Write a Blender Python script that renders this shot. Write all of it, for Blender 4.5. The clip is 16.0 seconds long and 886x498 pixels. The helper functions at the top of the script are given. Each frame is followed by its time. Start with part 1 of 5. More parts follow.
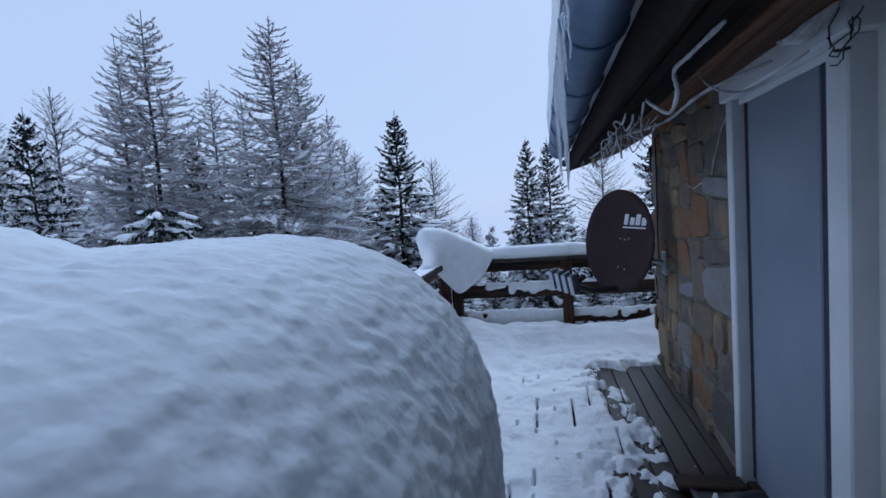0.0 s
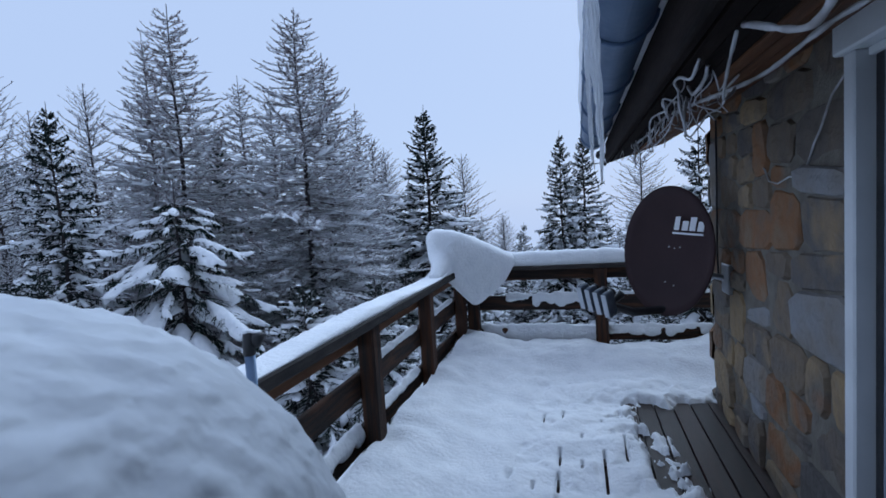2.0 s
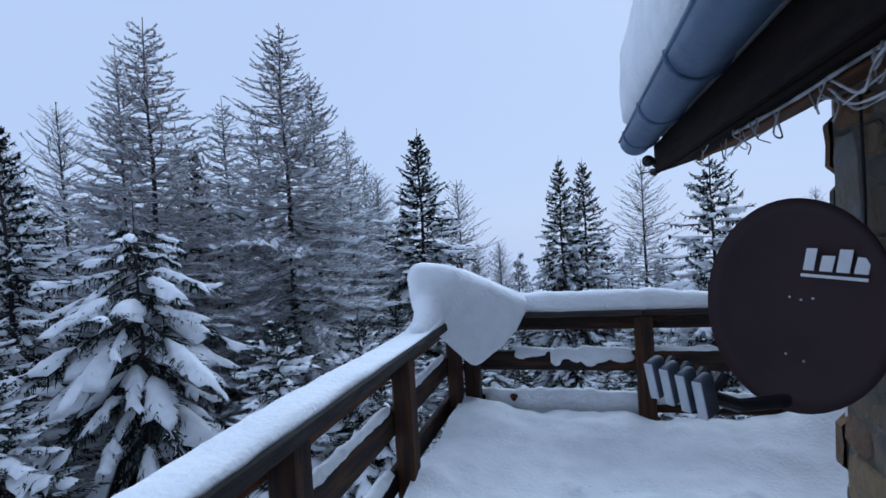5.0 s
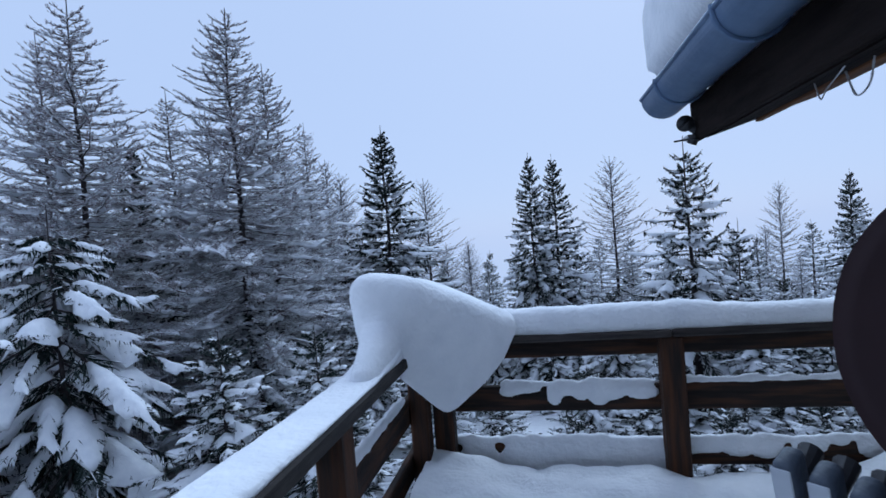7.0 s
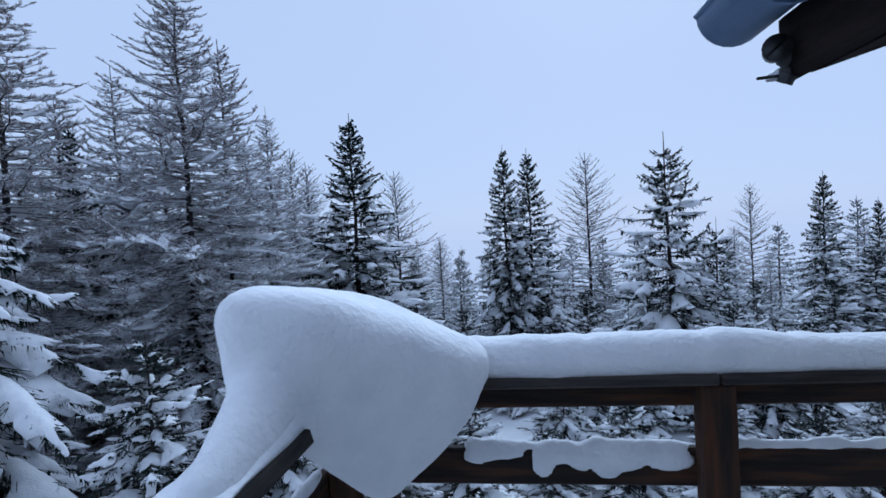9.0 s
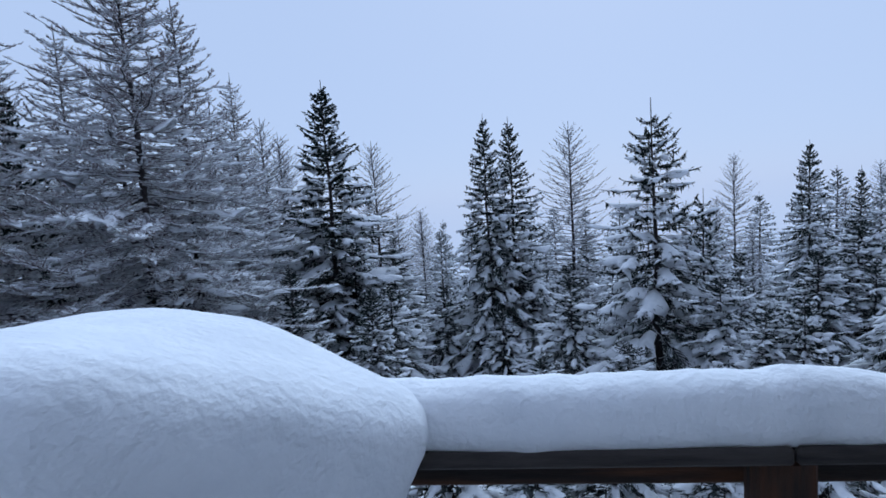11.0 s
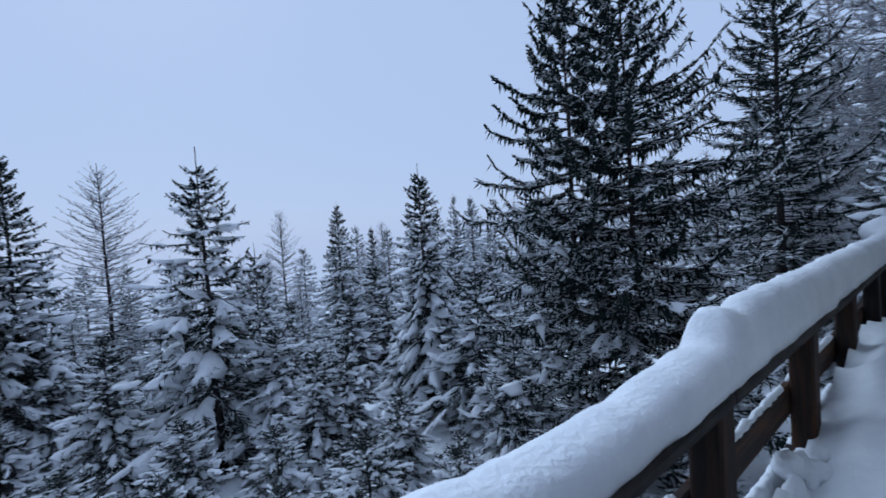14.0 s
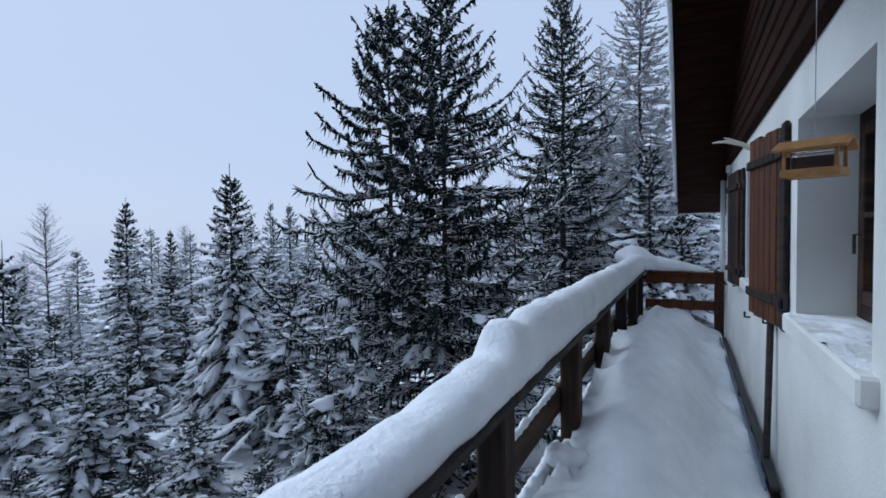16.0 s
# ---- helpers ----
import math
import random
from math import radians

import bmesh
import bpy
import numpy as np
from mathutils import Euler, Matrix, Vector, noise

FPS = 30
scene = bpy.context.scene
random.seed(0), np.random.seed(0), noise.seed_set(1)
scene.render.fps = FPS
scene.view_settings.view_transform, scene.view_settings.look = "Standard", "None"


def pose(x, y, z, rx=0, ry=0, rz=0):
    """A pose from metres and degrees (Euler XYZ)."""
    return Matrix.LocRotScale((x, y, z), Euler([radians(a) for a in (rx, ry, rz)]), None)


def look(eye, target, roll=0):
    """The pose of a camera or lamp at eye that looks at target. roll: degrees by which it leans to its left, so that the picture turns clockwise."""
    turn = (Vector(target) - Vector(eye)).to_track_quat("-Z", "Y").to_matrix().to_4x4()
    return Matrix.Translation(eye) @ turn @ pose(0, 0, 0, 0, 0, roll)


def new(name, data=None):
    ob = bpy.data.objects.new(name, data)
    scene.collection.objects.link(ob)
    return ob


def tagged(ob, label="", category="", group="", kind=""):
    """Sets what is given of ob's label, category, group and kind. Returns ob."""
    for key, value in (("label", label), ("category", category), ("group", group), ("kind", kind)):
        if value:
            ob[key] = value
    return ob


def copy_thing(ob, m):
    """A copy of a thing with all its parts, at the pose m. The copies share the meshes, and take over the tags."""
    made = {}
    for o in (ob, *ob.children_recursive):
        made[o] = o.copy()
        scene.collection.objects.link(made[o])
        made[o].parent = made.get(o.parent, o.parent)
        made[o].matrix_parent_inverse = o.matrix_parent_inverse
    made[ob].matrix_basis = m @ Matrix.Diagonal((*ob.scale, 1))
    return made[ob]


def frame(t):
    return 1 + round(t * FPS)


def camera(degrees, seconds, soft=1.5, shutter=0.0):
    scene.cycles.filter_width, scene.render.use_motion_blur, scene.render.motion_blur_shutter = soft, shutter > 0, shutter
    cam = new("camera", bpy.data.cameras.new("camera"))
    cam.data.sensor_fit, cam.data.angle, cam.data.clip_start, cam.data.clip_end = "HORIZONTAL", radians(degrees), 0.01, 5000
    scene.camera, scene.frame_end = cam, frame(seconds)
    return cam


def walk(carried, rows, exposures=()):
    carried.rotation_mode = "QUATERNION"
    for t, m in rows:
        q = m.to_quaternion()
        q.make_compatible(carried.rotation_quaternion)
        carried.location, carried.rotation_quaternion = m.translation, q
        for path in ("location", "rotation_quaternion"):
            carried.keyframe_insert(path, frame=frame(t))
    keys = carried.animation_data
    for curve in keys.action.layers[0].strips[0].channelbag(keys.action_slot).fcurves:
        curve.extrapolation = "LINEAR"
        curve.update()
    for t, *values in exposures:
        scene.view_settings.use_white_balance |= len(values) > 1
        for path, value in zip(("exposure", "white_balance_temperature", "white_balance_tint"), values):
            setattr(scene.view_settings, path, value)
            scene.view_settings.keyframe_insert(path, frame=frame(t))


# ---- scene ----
cam = camera(84.3, 16.0, 1.6, 0.25)
PATH = [
    (0, (1.751, 2.82, 1.725), (1.339, 4.771, 1.579), -4.1),
    (0.5, (1.813, 3.003, 1.713), (1.397, 4.952, 1.544), -3.8),
    (1, (1.871, 3.2, 1.685), (1.391, 5.134, 1.512), -3.5),
    (1.5, (1.87, 3.441, 1.699), (1.352, 5.365, 1.527), -3.7),
    (2, (1.798, 3.676, 1.735), (1.257, 5.596, 1.587), -3.7),
    (2.5, (1.777, 3.863, 1.755), (1.265, 5.793, 1.654), -3.4),
    (3, (1.767, 4.108, 1.743), (1.267, 6.043, 1.676), -3.2),
    (3.5, (1.73, 4.309, 1.72), (1.232, 6.245, 1.664), -2.9),
    (4, (1.648, 4.56, 1.723), (1.121, 6.488, 1.677), -3.3),
    (6.5, (1.271, 5.892, 1.745), (0.841, 7.845, 1.714), -4.4),
    (7, (1.246, 6.19, 1.721), (0.855, 8.151, 1.68), -4.6),
    (7.5, (1.254, 6.495, 1.727), (0.87, 8.458, 1.698), -4.3),
    (8, (1.181, 6.775, 1.707), (0.836, 8.744, 1.673), -3.6),
    (10.5, (1.176, 7.906, 1.708), (0.934, 9.885, 1.553), -4.3),
    (11, (1.268, 8.113, 1.738), (1.047, 10.092, 1.554), -4.0),
    (11.5, (1.29, 8.316, 1.743), (1.374, 10.304, 1.533), -3.5),
    (12, (1.341, 8.554, 1.745), (1.914, 10.462, 1.567), -3.1),
    (12.5, (1.473, 8.689, 1.752), (2.31, 10.503, 1.656), -4.0),
    (13, (1.58, 8.75, 1.748), (2.506, 10.521, 1.683), -4.3),
    (13.5, (1.58, 8.803, 1.728), (2.707, 10.453, 1.656), -4.5),
    (14, (1.62, 8.828, 1.708), (2.976, 10.297, 1.62), -3.9),
    (14.5, (1.648, 8.839, 1.702), (3.174, 10.129, 1.611), -2.7),
    (15, (1.648, 8.825, 1.706), (3.301, 9.947, 1.618), -2.0),
    (15.5, (1.653, 8.806, 1.708), (3.394, 9.786, 1.631), -1.2),
    (16, (1.654, 8.798, 1.706), (3.444, 9.689, 1.639), -0.7),
]
walk(cam, [(t, look(eye, target, roll)) for t, eye, target, roll in PATH], [(0, 0.0, 6400, 10), (1, 0.0, 6480, 10), (4, 0.0, 6520, 10), (6.5, 0.0, 6400, 10), (8, 0.0, 6380, 10), (10, -0.04, 6420, 10), (12, -0.12, 6480, 10), (13.5, -0.23, 6350, 10), (14, -0.18, 6400, 10), (14.5, 0.0, 6600, 10), (15, 0.0, 6780, 10), (16, 0.01, 6980, 10)])

# world: an even, snow-laden overcast sky, with a weak and very soft sun behind it
world = bpy.data.worlds.new("overcast_sky")
scene.world = world
world.use_nodes = True
wn, wl = world.node_tree.nodes, world.node_tree.links
wn.clear()
sky = wn.new("ShaderNodeTexSky")
sky.sky_type, sky.sun_disc = "NISHITA", False
sky.sun_elevation, sky.sun_rotation = radians(40), radians(12)
cloud = wn.new("ShaderNodeMix")
cloud.data_type = "RGBA"
cloud.inputs["Factor"].default_value = 0.93
cloud.inputs["B"].default_value = (4.95, 6.5, 9.6, 1)
back = wn.new("ShaderNodeBackground")
back.inputs["Strength"].default_value = 0.1
wout = wn.new("ShaderNodeOutputWorld")
wl.new(sky.outputs["Color"], cloud.inputs["A"])
wl.new(cloud.outputs["Result"], back.inputs["Color"])
wl.new(back.outputs["Background"], wout.inputs["Surface"])

sun = new("sun", bpy.data.lights.new("sun", "SUN"))
sun.data.energy, sun.data.angle, sun.data.color = 1.85, radians(45), (0.6, 0.785, 1.0)
sun.matrix_basis = look((2, 9, 7.5), (0, 0, 0))


# ---- materials ----
def material(name):
    m = bpy.data.materials.new(name)
    m.use_nodes = True
    nt = m.node_tree
    return m, nt.nodes, nt.links, nt.nodes["Principled BSDF"]


def ramp(nodes, stops):
    r = nodes.new("ShaderNodeValToRGB")
    while len(r.color_ramp.elements) < len(stops):
        r.color_ramp.elements.new(0.5)
    for e, (p, c) in zip(r.color_ramp.elements, stops):
        e.position, e.color = p, (*c, 1)
    return r


def textured(name, stops, scale, rough=0.7, bump=0.2, bump_scale=60, stretch=(1, 1, 1), metal=0.0, per_object=0.0, detail=6, dist=0.01, bump_detail=5, spec=0.5, calm=1.0):
    """Colour from stretched noise through a ramp, fine relief from a second noise; per_object shifts the ramp piece by piece."""
    m, n, l, p = material(name)
    tc = n.new("ShaderNodeTexCoord")
    mp = n.new("ShaderNodeMapping")
    mp.inputs["Scale"].default_value = stretch
    l.new(tc.outputs["Object"], mp.inputs["Vector"])
    nz = n.new("ShaderNodeTexNoise")
    nz.inputs["Scale"].default_value, nz.inputs["Detail"].default_value = scale, detail
    l.new(mp.outputs["Vector"], nz.inputs["Vector"])
    value = nz.outputs["Fac"]
    if calm < 1:
        still = n.new("ShaderNodeMath")
        still.operation = "MULTIPLY_ADD"
        l.new(value, still.inputs[0])
        still.inputs[1].default_value, still.inputs[2].default_value = calm, 0.5 - calm / 2
        value = still.outputs[0]
    if per_object:
        info = n.new("ShaderNodeObjectInfo")
        off = n.new("ShaderNodeVectorMath")
        off.operation = "ADD"
        l.new(mp.outputs["Vector"], off.inputs[0])
        l.new(info.outputs["Location"], off.inputs[1])
        l.new(off.outputs["Vector"], nz.inputs["Vector"])
        mul = n.new("ShaderNodeMath")
        mul.operation = "MULTIPLY_ADD"
        l.new(info.outputs["Random"], mul.inputs[0])
        mul.inputs[1].default_value = per_object
        sub = n.new("ShaderNodeMath")
        sub.operation = "SUBTRACT"
        l.new(value, sub.inputs[0])
        sub.inputs[1].default_value = per_object / 2
        l.new(sub.outputs[0], mul.inputs[2])
        value = mul.outputs[0]
    r = ramp(n, stops)
    l.new(value, r.inputs["Fac"])
    l.new(r.outputs["Color"], p.inputs["Base Color"])
    fine = n.new("ShaderNodeTexNoise")
    fine.inputs["Scale"].default_value, fine.inputs["Detail"].default_value = bump_scale, bump_detail
    l.new(mp.outputs["Vector"], fine.inputs["Vector"])
    b = n.new("ShaderNodeBump")
    b.inputs["Strength"].default_value, b.inputs["Distance"].default_value = bump, dist
    l.new(fine.outputs["Fac"], b.inputs["Height"])
    l.new(b.outputs["Normal"], p.inputs["Normal"])
    rr = n.new("ShaderNodeMapRange")
    rr.inputs["To Min"].default_value, rr.inputs["To Max"].default_value = max(rough - 0.12, 0.05), min(rough + 0.12, 1)
    l.new(fine.outputs["Fac"], rr.inputs["Value"])
    l.new(rr.outputs["Result"], p.inputs["Roughness"])
    p.inputs["Metallic"].default_value = metal
    p.inputs["Specular IOR Level"].default_value = spec
    return m


SNOW = textured("snow", [(0.3, (0.78, 0.80, 0.83)), (0.7, (0.88, 0.89, 0.91))], 6, 0.85, 0.45, 34, dist=0.024)
# packed snow, its colour darkened to stand for the shade on the mound
SNOW_CRUST_SHADED = textured("wind_packed_snow_shaded", [(0.3, (0.615, 0.645, 0.695)), (0.7, (0.715, 0.745, 0.785))], 4, 0.85, 0.35, 22, (1, 1, 1.2), dist=0.025, bump_detail=2)
SNOW_TREE = textured("snow_on_branches", [(0.3, (0.74, 0.76, 0.80)), (0.7, (0.87, 0.88, 0.90))], 5, 0.9, 0.5, 25, dist=0.03)
ICE, _n, _l, _p = material("ice")
_p.inputs["Base Color"].default_value = (0.86, 0.9, 0.95, 1)
_p.inputs["Roughness"].default_value, _p.inputs["IOR"].default_value, _p.inputs["Transmission Weight"].default_value = 0.22, 1.31, 0.55
WOOD_DARK = textured("weathered_dark_wood", [(0.25, (0.013, 0.011, 0.011)), (0.48, (0.026, 0.018, 0.015)), (0.83, (0.088, 0.035, 0.017))], 3.2, 0.75, 0.5, 30, (9, 9, 0.8), per_object=0.35, spec=0.2)
WOOD_LONG = textured("weathered_dark_board_wood", [(0.25, (0.012, 0.010, 0.010)), (0.5, (0.028, 0.019, 0.016)), (0.82, (0.105, 0.044, 0.022))], 3.0, 0.75, 0.5, 30, (0.9, 0.9, 9), per_object=0.3, spec=0.2)
WOOD_GREY = textured("greyed_cap_board", [(0.3, (0.022, 0.019, 0.019)), (0.7, (0.062, 0.052, 0.048))], 4, 0.8, 0.5, 40, (1.2, 1.2, 9), per_object=0.3, spec=0.2)
WOOD_RED = textured("red_brown_oiled_wood", [(0.3, (0.042, 0.015, 0.009)), (0.7, (0.12, 0.039, 0.016))], 3, 0.6, 0.4, 30, (7, 7, 0.8), per_object=0.3, spec=0.2)
WOOD_BEAM = textured("brown_eave_beam", [(0.3, (0.07, 0.03, 0.015)), (0.7, (0.19, 0.08, 0.036))], 2.5, 0.65, 0.4, 30, (8, 0.7, 8), per_object=0.2, spec=0.2)
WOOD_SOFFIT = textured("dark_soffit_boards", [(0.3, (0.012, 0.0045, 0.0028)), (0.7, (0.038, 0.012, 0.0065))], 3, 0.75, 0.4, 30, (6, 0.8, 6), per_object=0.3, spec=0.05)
WOOD_PINE = textured("light_pine", [(0.3, (0.30, 0.14, 0.05)), (0.7, (0.44, 0.22, 0.085))], 3, 0.6, 0.3, 40, (1, 8, 8), spec=0.2)
WOOD_BLACK = textured("near_black_eave_boards", [(0.3, (0.010, 0.0075, 0.007)), (0.7, (0.026, 0.019, 0.017))], 3, 0.8, 0.4, 30, (6, 0.8, 6), per_object=0.3, spec=0.05)
DECK = textured("wet_deck_boards", [(0.3, (0.011, 0.0045, 0.0036)), (0.7, (0.032, 0.0125, 0.009))], 3, 0.45, 0.4, 40, (9, 0.7, 9), per_object=0.35, spec=0.2)
PLASTER = textured("white_rough_plaster", [(0.3, (0.65, 0.64, 0.61)), (0.7, (0.77, 0.76, 0.73))], 2.2, 0.9, 0.35, 70)
PAINT_WHITE = textured("white_painted_wood", [(0.3, (0.62, 0.64, 0.66)), (0.7, (0.74, 0.76, 0.78))], 3, 0.55, 0.15, 40)
PAINT_DOOR = textured("grey_blue_painted_door", [(0.3, (0.20, 0.23, 0.29)), (0.7, (0.25, 0.28, 0.34))], 2, 0.5, 0.12, 50)
STONE = textured("split_stone", [(0.1, (0.11, 0.10, 0.095)), (0.28, (0.20, 0.15, 0.105)), (0.38, (0.13, 0.12, 0.115)), (0.48, (0.32, 0.225, 0.13)), (0.58, (0.17, 0.145, 0.12)), (0.66, (0.24, 0.12, 0.06)), (0.74, (0.22, 0.17, 0.12)), (0.92, (0.26, 0.265, 0.28))], 3.5, 0.8, 1.0, 14, per_object=0.85, dist=0.03, detail=9, spec=0.2, calm=0.35)
MORTAR = textured("dark_mortar", [(0.3, (0.12, 0.105, 0.09)), (0.7, (0.22, 0.20, 0.17))], 8, 0.95, 0.8, 60, spec=0.2)
ZINC = textured("grey_blue_gutter_metal", [(0.3, (0.085, 0.135, 0.22)), (0.7, (0.14, 0.21, 0.32))], 4, 0.45, 0.1, 40, metal=0.5)
STEEL = textured("galvanised_steel", [(0.3, (0.35, 0.36, 0.38)), (0.7, (0.5, 0.51, 0.53))], 12, 0.45, 0.1, 60, metal=0.8)
DISH = textured("dark_brown_enamel", [(0.3, (0.030, 0.016, 0.018)), (0.7, (0.047, 0.025, 0.027))], 2.5, 0.6, 0.05, 40, spec=0.2)
BLACK = textured("black_plastic", [(0.3, (0.012, 0.012, 0.014)), (0.7, (0.03, 0.03, 0.034))], 8, 0.5, 0.15, 60)
# near-black colour that paints the dark of the door gap
GAP_SHADE = textured("painted_gap_shade", [(0.3, (0.002, 0.002, 0.002)), (0.7, (0.005, 0.0045, 0.004))], 8, 0.95, 0.1, 60, spec=0.0)
HORN = textured("frosted_blue_grey_plastic", [(0.3, (0.05, 0.065, 0.09)), (0.6, (0.09, 0.11, 0.145)), (0.8, (0.22, 0.25, 0.30))], 14, 0.6, 0.3, 80)
GREY_PLASTIC = textured("pale_grey_plastic", [(0.3, (0.42, 0.45, 0.5)), (0.7, (0.55, 0.58, 0.62))], 8, 0.5, 0.1, 60)
WHITE_PRINT = textured("white_lettering", [(0.3, (0.7, 0.7, 0.72)), (0.7, (0.8, 0.8, 0.82))], 12, 0.5, 0.05, 60)
NEEDLES = textured("spruce_needles", [(0.25, (0.006, 0.012, 0.012)), (0.5, (0.011, 0.021, 0.018)), (0.75, (0.022, 0.036, 0.029))], 2.5, 0.7, 0.1, 40, per_object=0.2, spec=0.12)
# needles of far spruces: rime, and distance haze painted in as paleness
NEEDLES_RIME_HAZE = textured("rimed_hazed_spruce_needles", [(0.3, (0.05, 0.065, 0.06)), (0.55, (0.14, 0.16, 0.16)), (0.75, (0.38, 0.40, 0.43))], 2.5, 0.8, 0.1, 40, per_object=0.2, spec=0.12)
BARK = textured("conifer_bark", [(0.3, (0.028, 0.025, 0.026)), (0.7, (0.075, 0.062, 0.062))], 6, 0.9, 0.8, 40, (4, 4, 1), spec=0.12)


def frosted(m, low, high, most):
    """Fine snow lying on what faces up."""
    n, l = m.node_tree.nodes, m.node_tree.links
    p = n["Principled BSDF"]
    old = p.inputs["Base Color"].links[0].from_socket
    geo = n.new("ShaderNodeNewGeometry")
    xyz = n.new("ShaderNodeSeparateXYZ")
    l.new(geo.outputs["Normal"], xyz.inputs["Vector"])
    mr = n.new("ShaderNodeMapRange")
    mr.inputs["From Min"].default_value, mr.inputs["From Max"].default_value, mr.inputs["To Max"].default_value = low, high, most
    l.new(xyz.outputs["Z"], mr.inputs["Value"])
    mix = n.new("ShaderNodeMix")
    mix.data_type = "RGBA"
    mix.inputs["B"].default_value = (0.80, 0.82, 0.85, 1)
    l.new(mr.outputs["Result"], mix.inputs["Factor"])
    l.new(old, mix.inputs["A"])
    l.new(mix.outputs["Result"], p.inputs["Base Color"])


frosted(NEEDLES, 0.4, 1.0, 0.06)
frosted(NEEDLES_RIME_HAZE, 0.2, 0.9, 0.6)
TWIG = textured("larch_twigs", [(0.3, (0.115, 0.084, 0.086)), (0.7, (0.26, 0.20, 0.205))], 3, 0.9, 0.3, 40, per_object=0.3, spec=0.12)
# paler twigs for far larches, rime plus haze put into the colour
TWIG_RIME_HAZE = textured("rimed_hazed_larch_twigs", [(0.3, (0.25, 0.235, 0.25)), (0.7, (0.46, 0.44, 0.465))], 3, 0.9, 0.3, 40, per_object=0.3, spec=0.12)
FRINGE = textured("frosted_dry_vine", [(0.3, (0.22, 0.20, 0.19)), (0.7, (0.60, 0.61, 0.64))], 9, 0.9, 0.4, 60)
CURTAIN = textured("beige_curtain", [(0.3, (0.34, 0.28, 0.23)), (0.7, (0.45, 0.38, 0.31))], 3, 0.9, 0.3, 30, (14, 1, 1))
ANTLER = textured("bleached_antler", [(0.3, (0.62, 0.56, 0.48)), (0.7, (0.76, 0.70, 0.62))], 8, 0.6, 0.3, 50)
GLASS, _n, _l, _p = material("window_glass")
_p.inputs["Base Color"].default_value = (0.95, 0.97, 1, 1)
_p.inputs["Roughness"].default_value, _p.inputs["Transmission Weight"].default_value = 0.03, 1.0


# ---- building blocks ----
def part(name, bm, mat, parent=None, label="", smooth=False):
    """Links a bmesh (or a mesh) as one mesh object, under a thing or a part."""
    if isinstance(bm, bmesh.types.BMesh):
        me = bpy.data.meshes.new(name)
        bm.to_mesh(me)
        bm.free()
    else:
        me = bm
    if mat is not None and not me.materials:
        me.materials.append(mat)
    if smooth:
        me.polygons.foreach_set("use_smooth", [True] * len(me.polygons))
    ob = new(name, me)
    ob.parent = parent
    if label:
        ob["label"] = label
    return ob


def thing(name, label, category, at=(0, 0, 0), group="", kind=""):
    ob = new(name)
    ob.location = at
    ob.empty_display_size = 0.1
    return tagged(ob, label, category, group, kind)


def box(lo, hi, bevel=0.006, bm=None):
    """A box with chamfered edges between two corners."""
    bm2 = bmesh.new()
    c = [(a + b) / 2 for a, b in zip(lo, hi)]
    s = [b - a for a, b in zip(lo, hi)]
    bmesh.ops.create_cube(bm2, size=1, matrix=Matrix.Translation(c) @ Matrix.Diagonal((*s, 1)))
    if bevel:
        bmesh.ops.bevel(bm2, geom=bm2.edges[:], offset=min(bevel, min(s) * 0.4), segments=1, affect="EDGES", profile=0.5)
    if bm is None:
        return bm2
    return join(bm, bm2)


def rounded(lo, hi, r, segments=4):
    """A box with well-rounded edges."""
    bm = bmesh.new()
    bmesh.ops.create_cube(bm, size=1, matrix=Matrix.Translation([(a + b) / 2 for a, b in zip(lo, hi)]) @ Matrix.Diagonal((*[b - a for a, b in zip(lo, hi)], 1)))
    bmesh.ops.bevel(bm, geom=bm.edges[:], offset=r, segments=segments, affect="EDGES", profile=0.5)
    return bm


def join(bm, other):
    me = bpy.data.meshes.new("joined")
    other.to_mesh(me)
    other.free()
    bm.from_mesh(me)
    bpy.data.meshes.remove(me)
    return bm


def prism(points, depth, matrix=Matrix(), bevel=0.0):
    """A flat polygon in x, y, given thickness along z."""
    bm = bmesh.new()
    low = [bm.verts.new((*p, 0)) for p in points]
    high = [bm.verts.new((*p, depth)) for p in points]
    bm.faces.new(low[::-1])
    bm.faces.new(high)
    for i in range(len(points)):
        j = (i + 1) % len(points)
        bm.faces.new((low[i], low[j], high[j], high[i]))
    if bevel:
        bmesh.ops.bevel(bm, geom=bm.edges[:], offset=bevel, segments=1, affect="EDGES", profile=0.5)
    bmesh.ops.transform(bm, matrix=matrix, verts=bm.verts)
    return bm


def tube(points, radius, sides=8, bm=None, caps=True):
    """A round bar along a polyline; radius is one number or one for each point."""
    bm = bm or bmesh.new()
    pts = [Vector(p) for p in points]
    rad = radius if hasattr(radius, "__len__") else [radius] * len(pts)
    rings, side = [], None
    for i, p in enumerate(pts):
        d = (pts[min(i + 1, len(pts) - 1)] - pts[max(i - 1, 0)]).normalized()
        if side is None or abs(side.dot(d)) > 0.95:
            side = d.orthogonal()
        side = (side - d * side.dot(d)).normalized()
        up = d.cross(side)
        rings.append([bm.verts.new(p + (side * math.cos(a) + up * math.sin(a)) * rad[i]) for a in (2 * math.pi * k / sides for k in range(sides))])
    for a, b in zip(rings, rings[1:]):
        for k in range(sides):
            bm.faces.new((a[k], a[(k + 1) % sides], b[(k + 1) % sides], b[k]))
    if caps:
        bm.faces.new(rings[0][::-1])
        bm.faces.new(rings[-1])
    return bm


